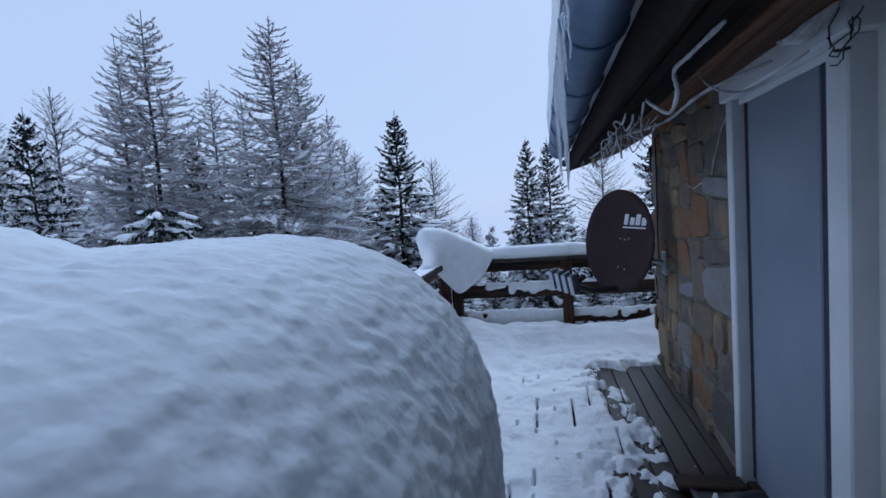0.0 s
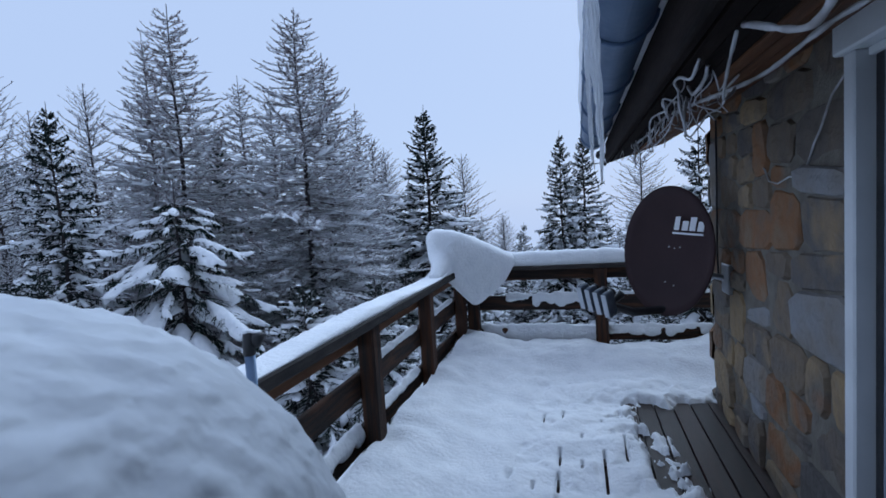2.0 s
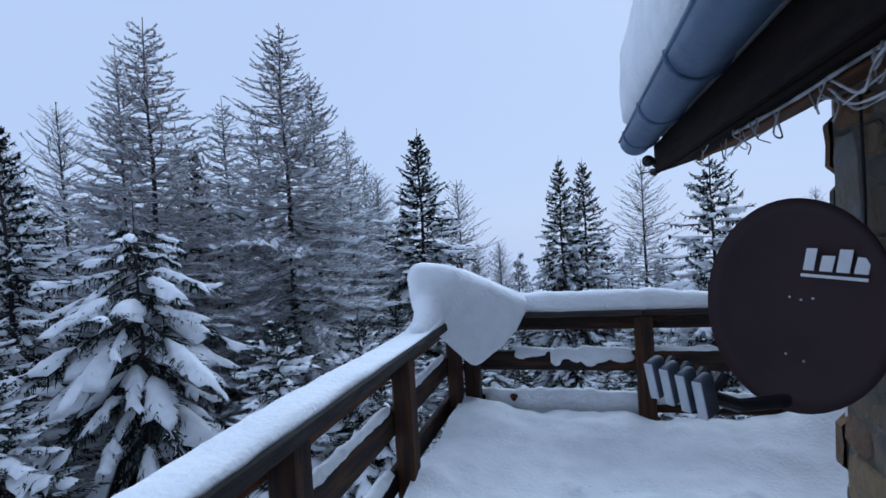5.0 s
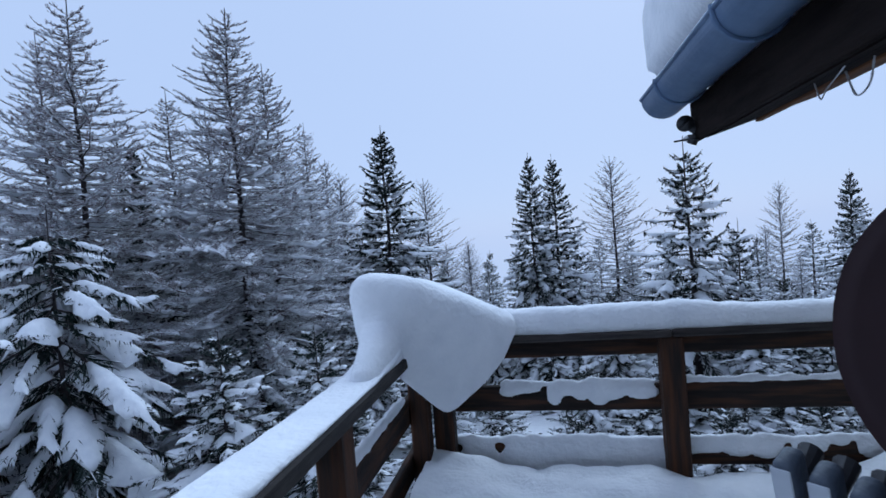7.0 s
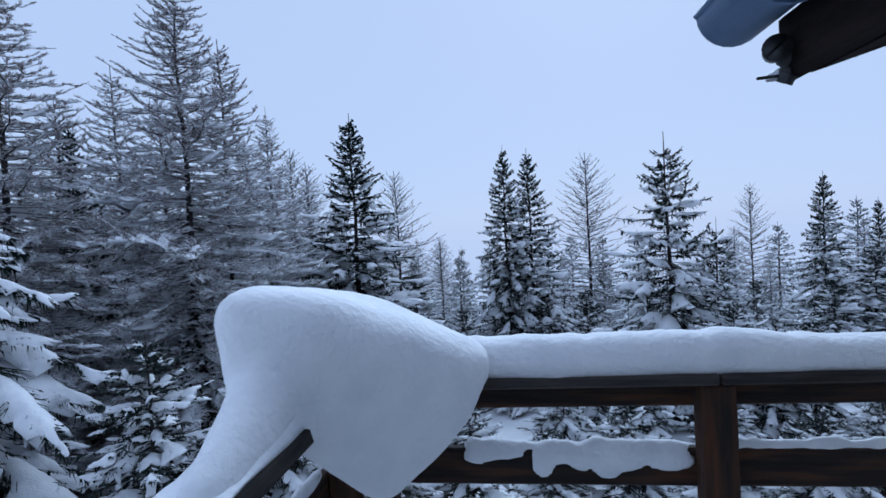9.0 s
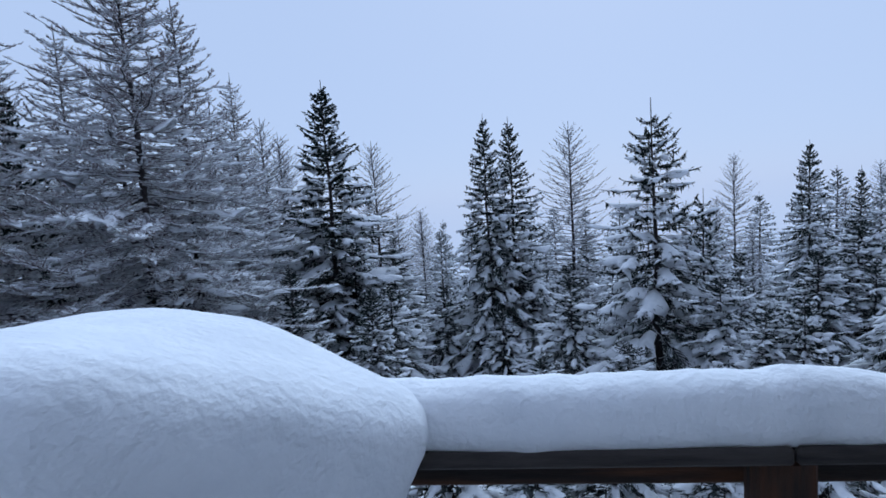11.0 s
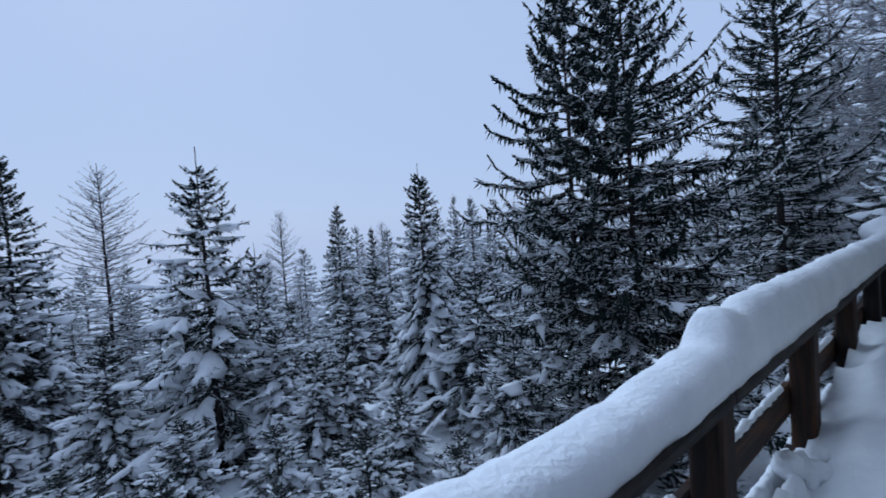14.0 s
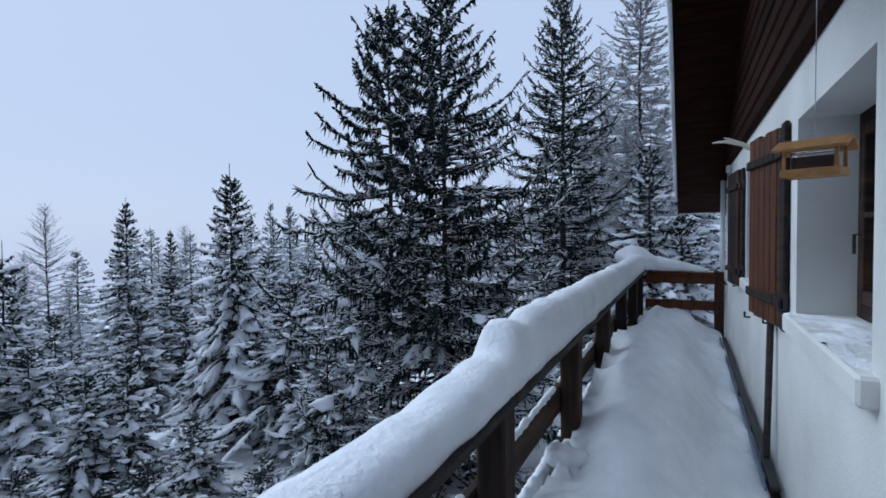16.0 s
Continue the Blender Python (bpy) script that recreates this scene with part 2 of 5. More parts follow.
def raw_mesh(name, verts, faces):
    """A mesh from numpy arrays: verts (n, 3), faces (m, 3) or (m, 4)."""
    me = bpy.data.meshes.new(name)
    k = faces.shape[1]
    me.vertices.add(len(verts))
    me.vertices.foreach_set("co", np.ascontiguousarray(verts, dtype=np.float32).ravel())
    me.loops.add(faces.size)
    me.loops.foreach_set("vertex_index", np.ascontiguousarray(faces, dtype=np.int32).ravel())
    me.polygons.add(len(faces))
    me.polygons.foreach_set("loop_start", np.arange(0, faces.size, k, dtype=np.int32))
    me.polygons.foreach_set("loop_total", np.full(len(faces), k, dtype=np.int32))
    me.update(calc_edges=True)
    return me


def fbm(x, y, z=0.0, octaves=3):
    v, a = 0.0, 1.0
    for o in range(octaves):
        v += a * noise.noise(Vector((x, y, z)) * 2 ** o)
        a *= 0.5
    return v


def sheet(name, x0, x1, y0, y1, step, height):
    """A height field as one grid."""
    nx, ny = max(2, round((x1 - x0) / step)), max(2, round((y1 - y0) / step))
    xs, ys = np.linspace(x0, x1, nx + 1), np.linspace(y0, y1, ny + 1)
    v = np.array([(x, y, height(x, y)) for y in ys for x in xs])
    i = np.arange(nx * ny)
    a = i % nx + (i // nx) * (nx + 1)
    return raw_mesh(name, v, np.stack([a, a + 1, a + nx + 2, a + nx + 1], 1))


def hull(knobs):
    """A rounded solid stretched over balls: knobs (x, y, z, radius)."""
    bm = bmesh.new()
    for x, y, z, k in knobs:
        bmesh.ops.create_icosphere(bm, subdivisions=2, radius=k, matrix=Matrix.Translation((x, y, z)))
    out = bmesh.ops.convex_hull(bm, input=bm.verts)
    inner = [v for v in set(out["geom_interior"]) | set(out["geom_unused"]) if isinstance(v, bmesh.types.BMVert)]
    bmesh.ops.delete(bm, geom=inner, context="VERTS")
    return bm


def snow_body(name, blobs, parent, label="", voxel=0.03, smooth=8, lumps=0.015, size=0.25, mat=None, kind_label=True):
    """Heaped snow: overlapping rounded bodies fused into one skin, softened and slightly lumpy."""
    bm = bmesh.new()
    for b in blobs:
        bm2 = b if isinstance(b, bmesh.types.BMesh) else None
        if bm2 is None:
            c, r = b
            bm2 = bmesh.new()
            bmesh.ops.create_icosphere(bm2, subdivisions=3, radius=1, matrix=Matrix.Translation(c) @ Matrix.Diagonal((*r, 1)))
        join(bm, bm2)
    ob = part(name, bm, mat or SNOW, parent, label)
    rm = ob.modifiers.new("fuse", "REMESH")
    rm.mode, rm.voxel_size, rm.use_smooth_shade = "VOXEL", voxel, True
    sm = ob.modifiers.new("soften", "SMOOTH")
    sm.factor, sm.iterations = 0.5, smooth
    tex = bpy.data.textures.get("snow_lumps_%g" % size) or bpy.data.textures.new("snow_lumps_%g" % size, "CLOUDS")
    tex.noise_scale, tex.noise_depth = size, 2
    dp = ob.modifiers.new("lumps", "DISPLACE")
    dp.texture, dp.strength, dp.mid_level, dp.texture_coords = tex, lumps, 0.5, "GLOBAL"
    return ob


def smoothstep(a, b, v):
    t = min(max((v - a) / (b - a), 0.0), 1.0)
    return t * t * (3 - 2 * t)


# ---- ground ----
def ground_z(x, y):
    """The slope below the house: falls away in front, rises a little to the far side."""
    d = max(y - 9.0, 0.0)
    fall = 0.17 * min(d, 4000)
    side = 0.06 * max(min(x, 60), -30)
    lump = 0.35 * fbm(x * 0.12, y * 0.12) if abs(x) < 90 and abs(y) < 120 else 0
    return -3.0 - fall + side + lump


near = sheet("ground", -70, 90, -30, 100, 1.6, ground_z)
ground = part("ground", near, SNOW, None, smooth=True)
tagged(ground, "snow-covered slope falling away below the balcony", "snowy ground", kind="structure")
far_ground = sheet("far_ground", -2500, 2500, -600, 3000, 60, lambda x, y: ground_z(x, y) - 3.0)
tagged(part("far_ground", far_ground, SNOW, None, smooth=True), "distant snow-covered valley floor and slopes", "snowy ground", kind="structure")

# ---- house: deck, walls, roof ----
WALL_X, FRONT_Y, END_X = 2.87, 8.24, 10.62      # stone side wall, plastered front, far corner
RAIL_X, RAIL_Y, RAIL_END = 0.43, 9.42, 10.2     # inner faces of the rails

deck = thing("deck_floor", "wooden balcony deck of dark wet boards", "deck", kind="structure")
joists = box((0.25, -3.0, -0.26), (2.9, 9.55, -0.05))
part("substructure", box((2.9, 8.2, -0.26), (10.4, 9.55, -0.05), bm=joists), WOOD_LONG, deck)


def wall_box(name, lo, hi, mat, label):
    return tagged(part(name, box(lo, hi, 0.0), mat), label, "wall", kind="structure")


wall_stone = wall_box("wall_side_stone", (WALL_X + 0.03, 6.05, -3.2), (3.2, 8.2, 2.62), MORTAR, "side wall of the house faced with split stone")
wall_side = wall_box("wall_side", (WALL_X + 0.02, -3.0, -3.2), (3.2, 4.82, 2.62), PLASTER, "white plastered side wall of the house beside the door")
wall_box("wall_over_door", (WALL_X + 0.02, 4.82, 2.36), (3.2, 6.05, 2.62), PLASTER, "white wall strip above the door")
# added out of view to block light from the mound's near face
wall_box("wall_deck_end", (0.3, 0.9, -0.04), (WALL_X, 1.1, 2.35), WOOD_LONG, "unseen dark boarded wall added across the deck to shade the snow mound")
wall_box("wall_back", (3.2, -3.0, -3.2), (END_X, -2.7, 4.2), PLASTER, "white back wall of the house")
wall_box("wall_far_side", (END_X - 0.3, -2.7, -3.2), (END_X, 8.0, 2.62), PLASTER, "white far side wall of the house")

# front wall with two window openings
WIN = ((3.75, 5.02, 1.222, 2.315), (6.5, 7.6, 1.2, 2.315))
bm = bmesh.new()
xs = [WALL_X, WIN[0][0], WIN[0][1], WIN[1][0], WIN[1][1], END_X]
for i in range(5):
    if i in (1, 3):
        w = WIN[i // 2]
        box((xs[i], FRONT_Y - 0.34, -3.2), (xs[i + 1], FRONT_Y, w[2]), 0, bm)
        box((xs[i], FRONT_Y - 0.34, w[3]), (xs[i + 1], FRONT_Y, 2.62), 0, bm)
    else:
        box((xs[i], FRONT_Y - 0.34, -3.2), (xs[i + 1], FRONT_Y, 2.62), 0, bm)
wall_front = tagged(part("wall_front", bm, PLASTER), "white plastered front wall with deep window openings", "wall", kind="structure")

# roof
EAVE_X, KICK_X, RIDGE_X, VERGE_Y = 2.12, 2.62, 6.72, 8.91
FAR_EAVE, FAR_KICK = 2 * RIDGE_X - EAVE_X + 0.5, 2 * RIDGE_X - KICK_X
PITCH = math.tan(radians(27))


def soffit_z(x):
    """Underside of the roof: a shallow kick at the eaves, thirty degrees above it."""
    x = min(x, 2 * RIDGE_X - x)
    return 2.15 + (x - EAVE_X) * 0.278 if x < KICK_X else 2.289 + (x - KICK_X) * PITCH


roof = thing("roof", "gabled roof with dark boarded eaves under deep snow", "roof", kind="structure")
line = [(x, soffit_z(x)) for x in (EAVE_X, KICK_X, RIDGE_X, FAR_KICK, FAR_EAVE)]
section = line + [(x, z + 0.2) for x, z in line[::-1]]
upright = Matrix(((1, 0, 0, 0), (0, 0, -1, VERGE_Y), (0, 1, 0, 0), (0, 0, 0, 1)))
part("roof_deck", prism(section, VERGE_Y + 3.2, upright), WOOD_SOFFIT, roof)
over = [(x, z + 0.205) for x, z in line]
snow_top = [(EAVE_X - 0.26, 2.50), (EAVE_X - 0.2, 2.45)] + over + [(FAR_EAVE + 0.12, 2.40), (FAR_EAVE + 0.18, 2.7), (FAR_EAVE + 0.05, 3.0), (FAR_KICK, 3.3), (RIDGE_X, soffit_z(RIDGE_X) + 1.15), (KICK_X, 3.62), (EAVE_X + 0.05, 3.5), (EAVE_X - 0.16, 3.32), (EAVE_X - 0.24, 3.0), (EAVE_X - 0.28, 2.7)]
snow_up = Matrix(((1, 0, 0, 0), (0, 0, -1, VERGE_Y + 0.09), (0, 1, 0, 0), (0, 0, 0, 1)))
rs = snow_body("roof_snow", [prism(snow_top, VERGE_Y + 3.2, snow_up)], None, voxel=0.06, smooth=4, lumps=0.05, size=0.35)
tagged(rs, "deep layer of snow lying on the roof", "snow")
# proud brown strip, added for the lit edge where the brown boards begin
part("cover_strip", box((2.336, -3.0, 2.176), (2.366, VERGE_Y - 0.01, 2.205), 0.004), WOOD_BEAM, roof, "brown strip added for the lit board edge")
part("fascia_board", box((EAVE_X - 0.035, -3.0, 2.13), (EAVE_X - 0.002, 9.05, 2.34), 0.006), WOOD_BLACK, roof)
# soffit boards as strips along the eave, near-black by the gutter, brown beyond
for i, x0 in enumerate((2.126, 2.198, 2.270, 2.347, 2.438, 2.529, 2.624, 2.742)):
    bm = bmesh.new()
    x1 = x0 + (0.068 if i < 3 else 0.086 if i < 6 else 0.112)
    pr = prism([(x0, soffit_z(x0) - 0.022), (x1, soffit_z(x1) - 0.022), (x1, soffit_z(x1) - 0.002), (x0, soffit_z(x0) - 0.002)], VERGE_Y + 2.9, upright)
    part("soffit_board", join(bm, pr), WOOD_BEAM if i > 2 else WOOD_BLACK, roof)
# verge boards on both slopes
for xa, xb in ((EAVE_X, KICK_X), (KICK_X, RIDGE_X), (RIDGE_X, FAR_KICK), (FAR_KICK, FAR_EAVE)):
    za, zb = soffit_z(xa), soffit_z(xb)
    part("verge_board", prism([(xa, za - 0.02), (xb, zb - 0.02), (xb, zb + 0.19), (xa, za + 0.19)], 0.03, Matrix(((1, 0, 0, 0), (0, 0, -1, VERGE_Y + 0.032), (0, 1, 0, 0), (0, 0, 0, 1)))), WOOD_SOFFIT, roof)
# rounded gable boards lying lengthwise above the plaster
gable = thing("wall_gable", "dark brown lengthwise boarding in the gable", "wall", kind="structure")
z = 2.61
while z < soffit_z(RIDGE_X) - 0.1:
    x = KICK_X + (z - 2.289) / PITCH
    proud = 0.04 + 0.012 * random.random()
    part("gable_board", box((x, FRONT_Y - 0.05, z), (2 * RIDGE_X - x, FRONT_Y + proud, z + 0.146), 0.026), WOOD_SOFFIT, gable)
    z += 0.15


# ---- rails ----
def front_rise(x):
    """The front rail climbs a little from the corner to its second post."""
    return 0.015 * smoothstep(1.2, 3.4, x)


def rail(name, label, along, start, end, inner, sign, posts, mat_post=WOOD_DARK, rise=lambda a: 0.0, joints=(), thick=0.05, mat_top=WOOD_LONG):
    """A balcony rail: posts inside, three boards outside them, a cap board on top. along: 'x' or 'y'; sign: outward."""
    t = thing(name, label, "railing", kind="structure")

    def put(n, a0, a1, d0, d1, z0, z1, mat, bevel=0.008):
        o0, o1 = sorted((inner + sign * d0, inner + sign * d1))
        lo, hi = ((a0, o0, z0), (a1, o1, z1)) if along == "x" else ((o0, a0, z0), (o1, a1, z1))
        mid = [(p + q) / 2 for p, q in zip(lo, hi)]
        bm = box([p - q for p, q in zip(lo, mid)], [p - q for p, q in zip(hi, mid)], bevel)
        for v in bm.verts:
            v.co.z += rise(v.co.x + mid[0]) * (z1 > 0.9 or 0.7) if z0 > 0 or v.co.z > 0 else 0
        o = part(n, bm, mat, t)
        o.location = mid
        return o
    for c in posts:
        put("post", c - 0.07, c + 0.07, 0.0, 0.12, -0.2, 1.0, mat_post, 0.012)
    ends = [start, *joints, end]
    for a0, a1 in zip(ends, ends[1:]):
        a1 -= 0.004 * (a1 < end)
        put("top_board", a0, a1, 0.121, 0.16, 0.865, 0.998, mat_top)
        put("middle_board", a0, a1, 0.121, 0.165, 0.50, 0.675, WOOD_LONG)
        put("lower_board", a0, a1, 0.121, 0.165, 0.14, 0.30, WOOD_LONG)
        put("cap_board", a0, a1, -0.03, 0.19, 1.0, 1.0 + thick, WOOD_GREY, 0.01)
    return t


rail_side = rail("rail_side", "weathered wooden balcony rail along the side, snow on its cap", "y", -3.0, RAIL_Y + 0.19, RAIL_X, -1, [-1.0, 0.3, 1.6, 2.87, 4.15, 5.43, 6.72, 8.02, 9.36], thick=0.072, mat_top=WOOD_BEAM)
rail_front = rail("rail_front", "weathered wooden balcony rail along the front, deep snow on its cap", "x", RAIL_X + 0.04, RAIL_END + 0.16, RAIL_Y, 1, [0.508, 2.0, 3.48, 4.92, 6.3, 7.7, 9.05, 10.1], rise=front_rise, joints=(2.0, 3.48, 6.3))
rail_end = thing("rail_end", "red-brown wooden rail closing the far end of the balcony", "railing", kind="structure")
part("post", box((10.42, 8.27, -0.1), (10.55, 8.40, 1.04), 0.012), WOOD_RED, rail_end)
part("cap_board", box((10.36, 8.4, 0.975), (10.52, RAIL_Y - 0.035, 1.025), 0.01), WOOD_RED, rail_end)
part("top_board", box((10.42, 8.4, 0.84), (10.46, RAIL_Y - 0.01, 0.97), 0.008), WOOD_RED, rail_end)
part("middle_board", box((10.42, 8.4, 0.42), (10.46, RAIL_Y - 0.01, 0.57), 0.008), WOOD_RED, rail_end)


def rail_snow(name, label, along, start, end, centre, half, height, step=0.05, bumps=(), rise=lambda a: 0.0, lean=1.0):
    """A rounded ridge of snow lying on a cap board, from z 1.05 up."""
    rings, m = [], 13
    n = int((end - start) / step)
    for i in range(n + 1):
        a = start + (end - start) * i / n
        h = height(a) * (1 + 0.10 * fbm(a * 1.3, 3.1)) + 0.012 * fbm(a * 7, 8.0)
        h += sum(k * math.exp(-((a - p) / w) ** 2) for p, w, k in bumps) - rise(a)
        w = half * (1 + 0.035 * fbm(a * 1.7, 9.2) + 0.03 * fbm(a * 6, 4.4))
        ring = []
        for k in range(m):
            u = math.pi * k / (m - 1)
            c, s = math.cos(u), math.sin(u)
            o = math.copysign(abs(c) ** 0.7, c) * w * (1 + 0.12 * s) * (lean if c > 0 else 1.0)
            z = 1.046 + rise(a) + h * abs(s) ** (0.75 if c < 0 else 0.75 / lean)
            o += 0.008 * fbm(a * 5, k * 0.7, 2.0)
            ring.append((a, centre + o, z) if along == "x" else (centre + o, a, z))
        rings.append(ring)
    v = np.array(rings).reshape(-1, 3)
    f = []
    for i in range(n):
        for k in range(m - 1):
            a = i * m + k
            f.append((a, a + 1, a + m + 1, a + m))
        f.append((i * m + m - 1, i * m, i * m + m, i * m + 2 * m - 1))
    ob = part(name, raw_mesh(name, v, np.array(f)), SNOW, None, smooth=True)
    return tagged(ob, label, "snow")


rail_snow("snow_on_front_rail", "thick rounded ridge of snow on the front rail", "x", 0.75, 10.1, 9.525, 0.122, lambda a: 0.172 - 0.045 * smoothstep(2.0, 2.6, a) + 0.035 * smoothstep(2.7, 3.4, a) + 0.085 * smoothstep(3.5, 3.6, a) + 0.025 * smoothstep(3.86, 4.0, a), step=0.035, bumps=((3.68, 0.1, 0.03), (4.2, 0.25, 0.02)), rise=front_rise, lean=0.7)
rail_snow("snow_on_side_rail", "thin uneven strip of snow on the side rail", "y", 4.2, 9.3, 0.34, 0.106, lambda a: 0.06 + 0.02 * math.sin(a * 2.1) + 0.13 * smoothstep(8.4, 9.0, a), rise=lambda a: 0.024)
end_cap = hull([(9.9, 9.54, 1.20, 0.13), (10.2, 9.6, 1.34, 0.14), (10.25, 9.74, 1.26, 0.14), (10.42, 9.5, 1.30, 0.13), (10.44, 9.3, 1.17, 0.11), (10.25, 9.66, 1.12, 0.13)])
droop = hull([(10.44, 9.3, 1.16, 0.13), (10.44, 9.0, 1.14, 0.10), (10.44, 8.75, 1.10, 0.07), (10.44, 8.5, 1.05, 0.04)])
tagged(snow_body("snow_on_end_rail", [end_cap, droop], None, voxel=0.03, smooth=6, lumps=0.03, size=0.25), "rounded heap of snow drooping along the end rail", "snow")

# the great overhanging snow cap on the corner of the rails
cap = hull([(0.28, 8.80, 1.455, 0.11), (0.45, 8.86, 1.415, 0.13), (0.13, 9.3, 1.40, 0.12), (0.15, 9.52, 1.36, 0.12), (0.47, 9.52, 1.315, 0.12), (0.68, 9.5, 1.185, 0.10), (0.95, 9.45, 1.13, 0.10), (0.97, 9.36, 1.12, 0.09), (0.90, 9.27, 0.99, 0.09), (0.80, 9.22, 0.86, 0.08), (0.61, 9.14, 0.72, 0.085), (0.30, 8.82, 1.22, 0.12), (0.20, 9.5, 1.20, 0.12)])
root = hull([(0.36, 8.40, 1.08, 0.07), (0.36, 8.62, 1.12, 0.095), (0.34, 8.82, 1.26, 0.115), (0.34, 8.86, 1.10, 0.11)])
heap = snow_body("corner_snow_cap", [cap, root], None, voxel=0.026, smooth=9, lumps=0.022, size=0.3)
tagged(heap, "large overhanging snow cap drooping over the rail corner", "snow")

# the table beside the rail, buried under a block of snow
mound = snow_body("snow_mound", [rounded((0.24, 2.45, 0.02), (1.62, 4.47, 1.70), 0.53, 7), ((0.76, 3.2, 1.36), (0.64, 0.66, 0.44))], None, voxel=0.012, smooth=18, lumps=0.018, size=0.034, mat=SNOW_CRUST_SHADED)
tagged(mound, "high rounded block of snow burying a garden table", "snow")
table = thing("garden_table", "wooden garden table buried under snow", "table", (0.98, 3.7, 0))
part("tabletop", box((-0.42, -0.85, 0.70), (0.42, 0.85, 0.745)), WOOD_DARK, table)
for sx in (-0.36, 0.36):
    for sy in (-0.78, 0.78):
        part("leg", box((sx - 0.035, sy - 0.035, 0.0), (sx + 0.035, sy + 0.035, 0.70)), WOOD_DARK, table)


# ---- snow on the deck ----
PLANK = 0.146


def deck_snow(x, y):
    """Snow depth on the side deck; below zero the boards are bare."""
    n = fbm(x * 1.6, y * 1.6)
    f = fbm(x * 6.5, y * 5.0, 3.0)
    h = 0.10 + 0.05 * n + 0.02 * f + 0.025 * fbm(x * 3.5 + 3, y * 3.5, 4.0)
    h += 0.07 * smoothstep(8.6, 9.3, y) + 0.12 * smoothstep(1.0, 0.5, x)
    # worn through beside the wall
    g = fbm(x * 11, y * 9, 5.0)
    edge = 0.27 * smoothstep(7.8, 6.3, y)
    bare = smoothstep(2.0 + edge, 2.34 + edge, x + 0.16 * n + 0.22 * f + 0.16 * g) * smoothstep(8.12, 7.88, y + 0.15 * n + 0.1 * f)
    bare *= 1 - 0.75 * smoothstep(0.05, 0.3, fbm(x * 3.1 + 4, y * 1.7)) * smoothstep(2.6, 2.3, x)
    h -= 0.22 * bare
    h += 0.11 * bare * smoothstep(0.16, 0.30, fbm(x * 7.5, y * 4.5, 9.0))
    h -= 0.07 * smoothstep(6.6, 5.8, y) * smoothstep(1.8, 2.3, x) * (0.6 + f + g)
    tread = smoothstep(0.8, 1.2, x) * smoothstep(8.9, 8.4, y)
    h -= tread * (0.045 + 0.03 * f)
    # boot prints
    h -= 0.025 * smoothstep(0.2, 0.6, fbm(x * 3.3, y * 2.6, 7.0)) * tread
    # slits melted along the board joints
    slit = 0.0
    if x > 1.3 and y < 7.95:
        k = round((x - 0.29) / PLANK)
        j = abs(x - 0.29 - k * PLANK)
        open_slit = smoothstep(0.05, 0.25, fbm(y * 3.4, k * 3.7, 1.0) - 0.3 * smoothstep(2.1, 1.3, x))
        slit = open_slit * smoothstep(0.010, 0.0, j)
        h -= 0.2 * slit
    return max(min(h, 0.6), -0.03 - 0.12 * slit)


deck_snow_thing = thing("deck_snow", "trampled snow on the deck, worn through to the boards beside the wall", "snow")
for name, x0, x1, y0, y1, step in (("trodden_snow", 0.29 + 7 * PLANK, 0.29 + 7 * PLANK + 127 * PLANK / 12, 5.0, 8.4, PLANK / 12), ("snow_by_rail", 0.40, 1.312, -2.9, 9.44, 0.04), ("snow_before_rail", 1.312, 2.86, 8.4, 9.44, 0.04), ("snow_by_door", 1.312, 2.86, -2.9, 5.0, 0.04)):
    part(name, sheet(name, x0, x1, y0, y1, step, deck_snow), SNOW, deck_snow_thing, smooth=True)


def balcony_snow(x, y):
    side = smoothstep(8.25, 9.3, y)
    rise = 0.28 + 0.40 * smoothstep(3.2, 6.5, x) - 0.30 * smoothstep(6.5, 9.6, x)
    h = 0.10 + 0.06 * smoothstep(4, 9, x) + rise * side ** 1.3 * smoothstep(2.6, 4.2, x)
    crest = 8.95 - 0.12 * smoothstep(4, 7, x) + 0.10 * fbm(x * 0.9, 2.0)
    h += (0.13 + 0.06 * fbm(x * 1.6, 5.0)) * math.exp(-((y - crest) / 0.22) ** 2) * smoothstep(3.4, 4.4, x)
    h += 0.07 * fbm(x * 1.4, y * 1.8) + 0.015 * fbm(x * 5, y * 5) + 0.24 * smoothstep(8.85, 9.35, y) * smoothstep(4.5, 3.0, x)
    h -= 0.10 * smoothstep(8.34, 8.26, y) + 0.13 * smoothstep(9.2, 9.4, y) * smoothstep(3.8, 4.6, x) * (1 + 0.8 * fbm(x * 3.1, 1.0))
    k = smoothstep(2.86, 3.5, x)
    return (h - 0.07 * smoothstep(3.4, 4.6, x)) * k + deck_snow(2.86, y) * (1 - k)


tagged(part("balcony_snow", sheet("balcony_snow", 2.86, 10.42, 8.24, 9.46, 0.04, balcony_snow), SNOW, None, smooth=True), "deep drifted snow along the front balcony", "snow")

# ---- door ----
door = thing("door_1", "grey-blue painted door in a white frame, closed", "door", kind="structure")
part("frame_jamb", box((2.80, 5.885, 0.0), (2.96, 5.96, 2.24), 0.008), PAINT_WHITE, door)
part("frame_jamb", box((2.80, 4.80, 0.0), (2.96, 4.94, 2.24), 0.008), PAINT_WHITE, door)
part("frame_head", box((2.78, 4.76, 2.24), (2.96, 6.0, 2.36), 0.008), PAINT_WHITE, door)
# sheet across the gap, its shade put into the colour
part("shadow_gap", box((2.905, 4.942, 0.05), (2.935, 5.108, 2.235), 0), GAP_SHADE, door, "near-black sheet standing for the shade in the gap beside the door leaf")
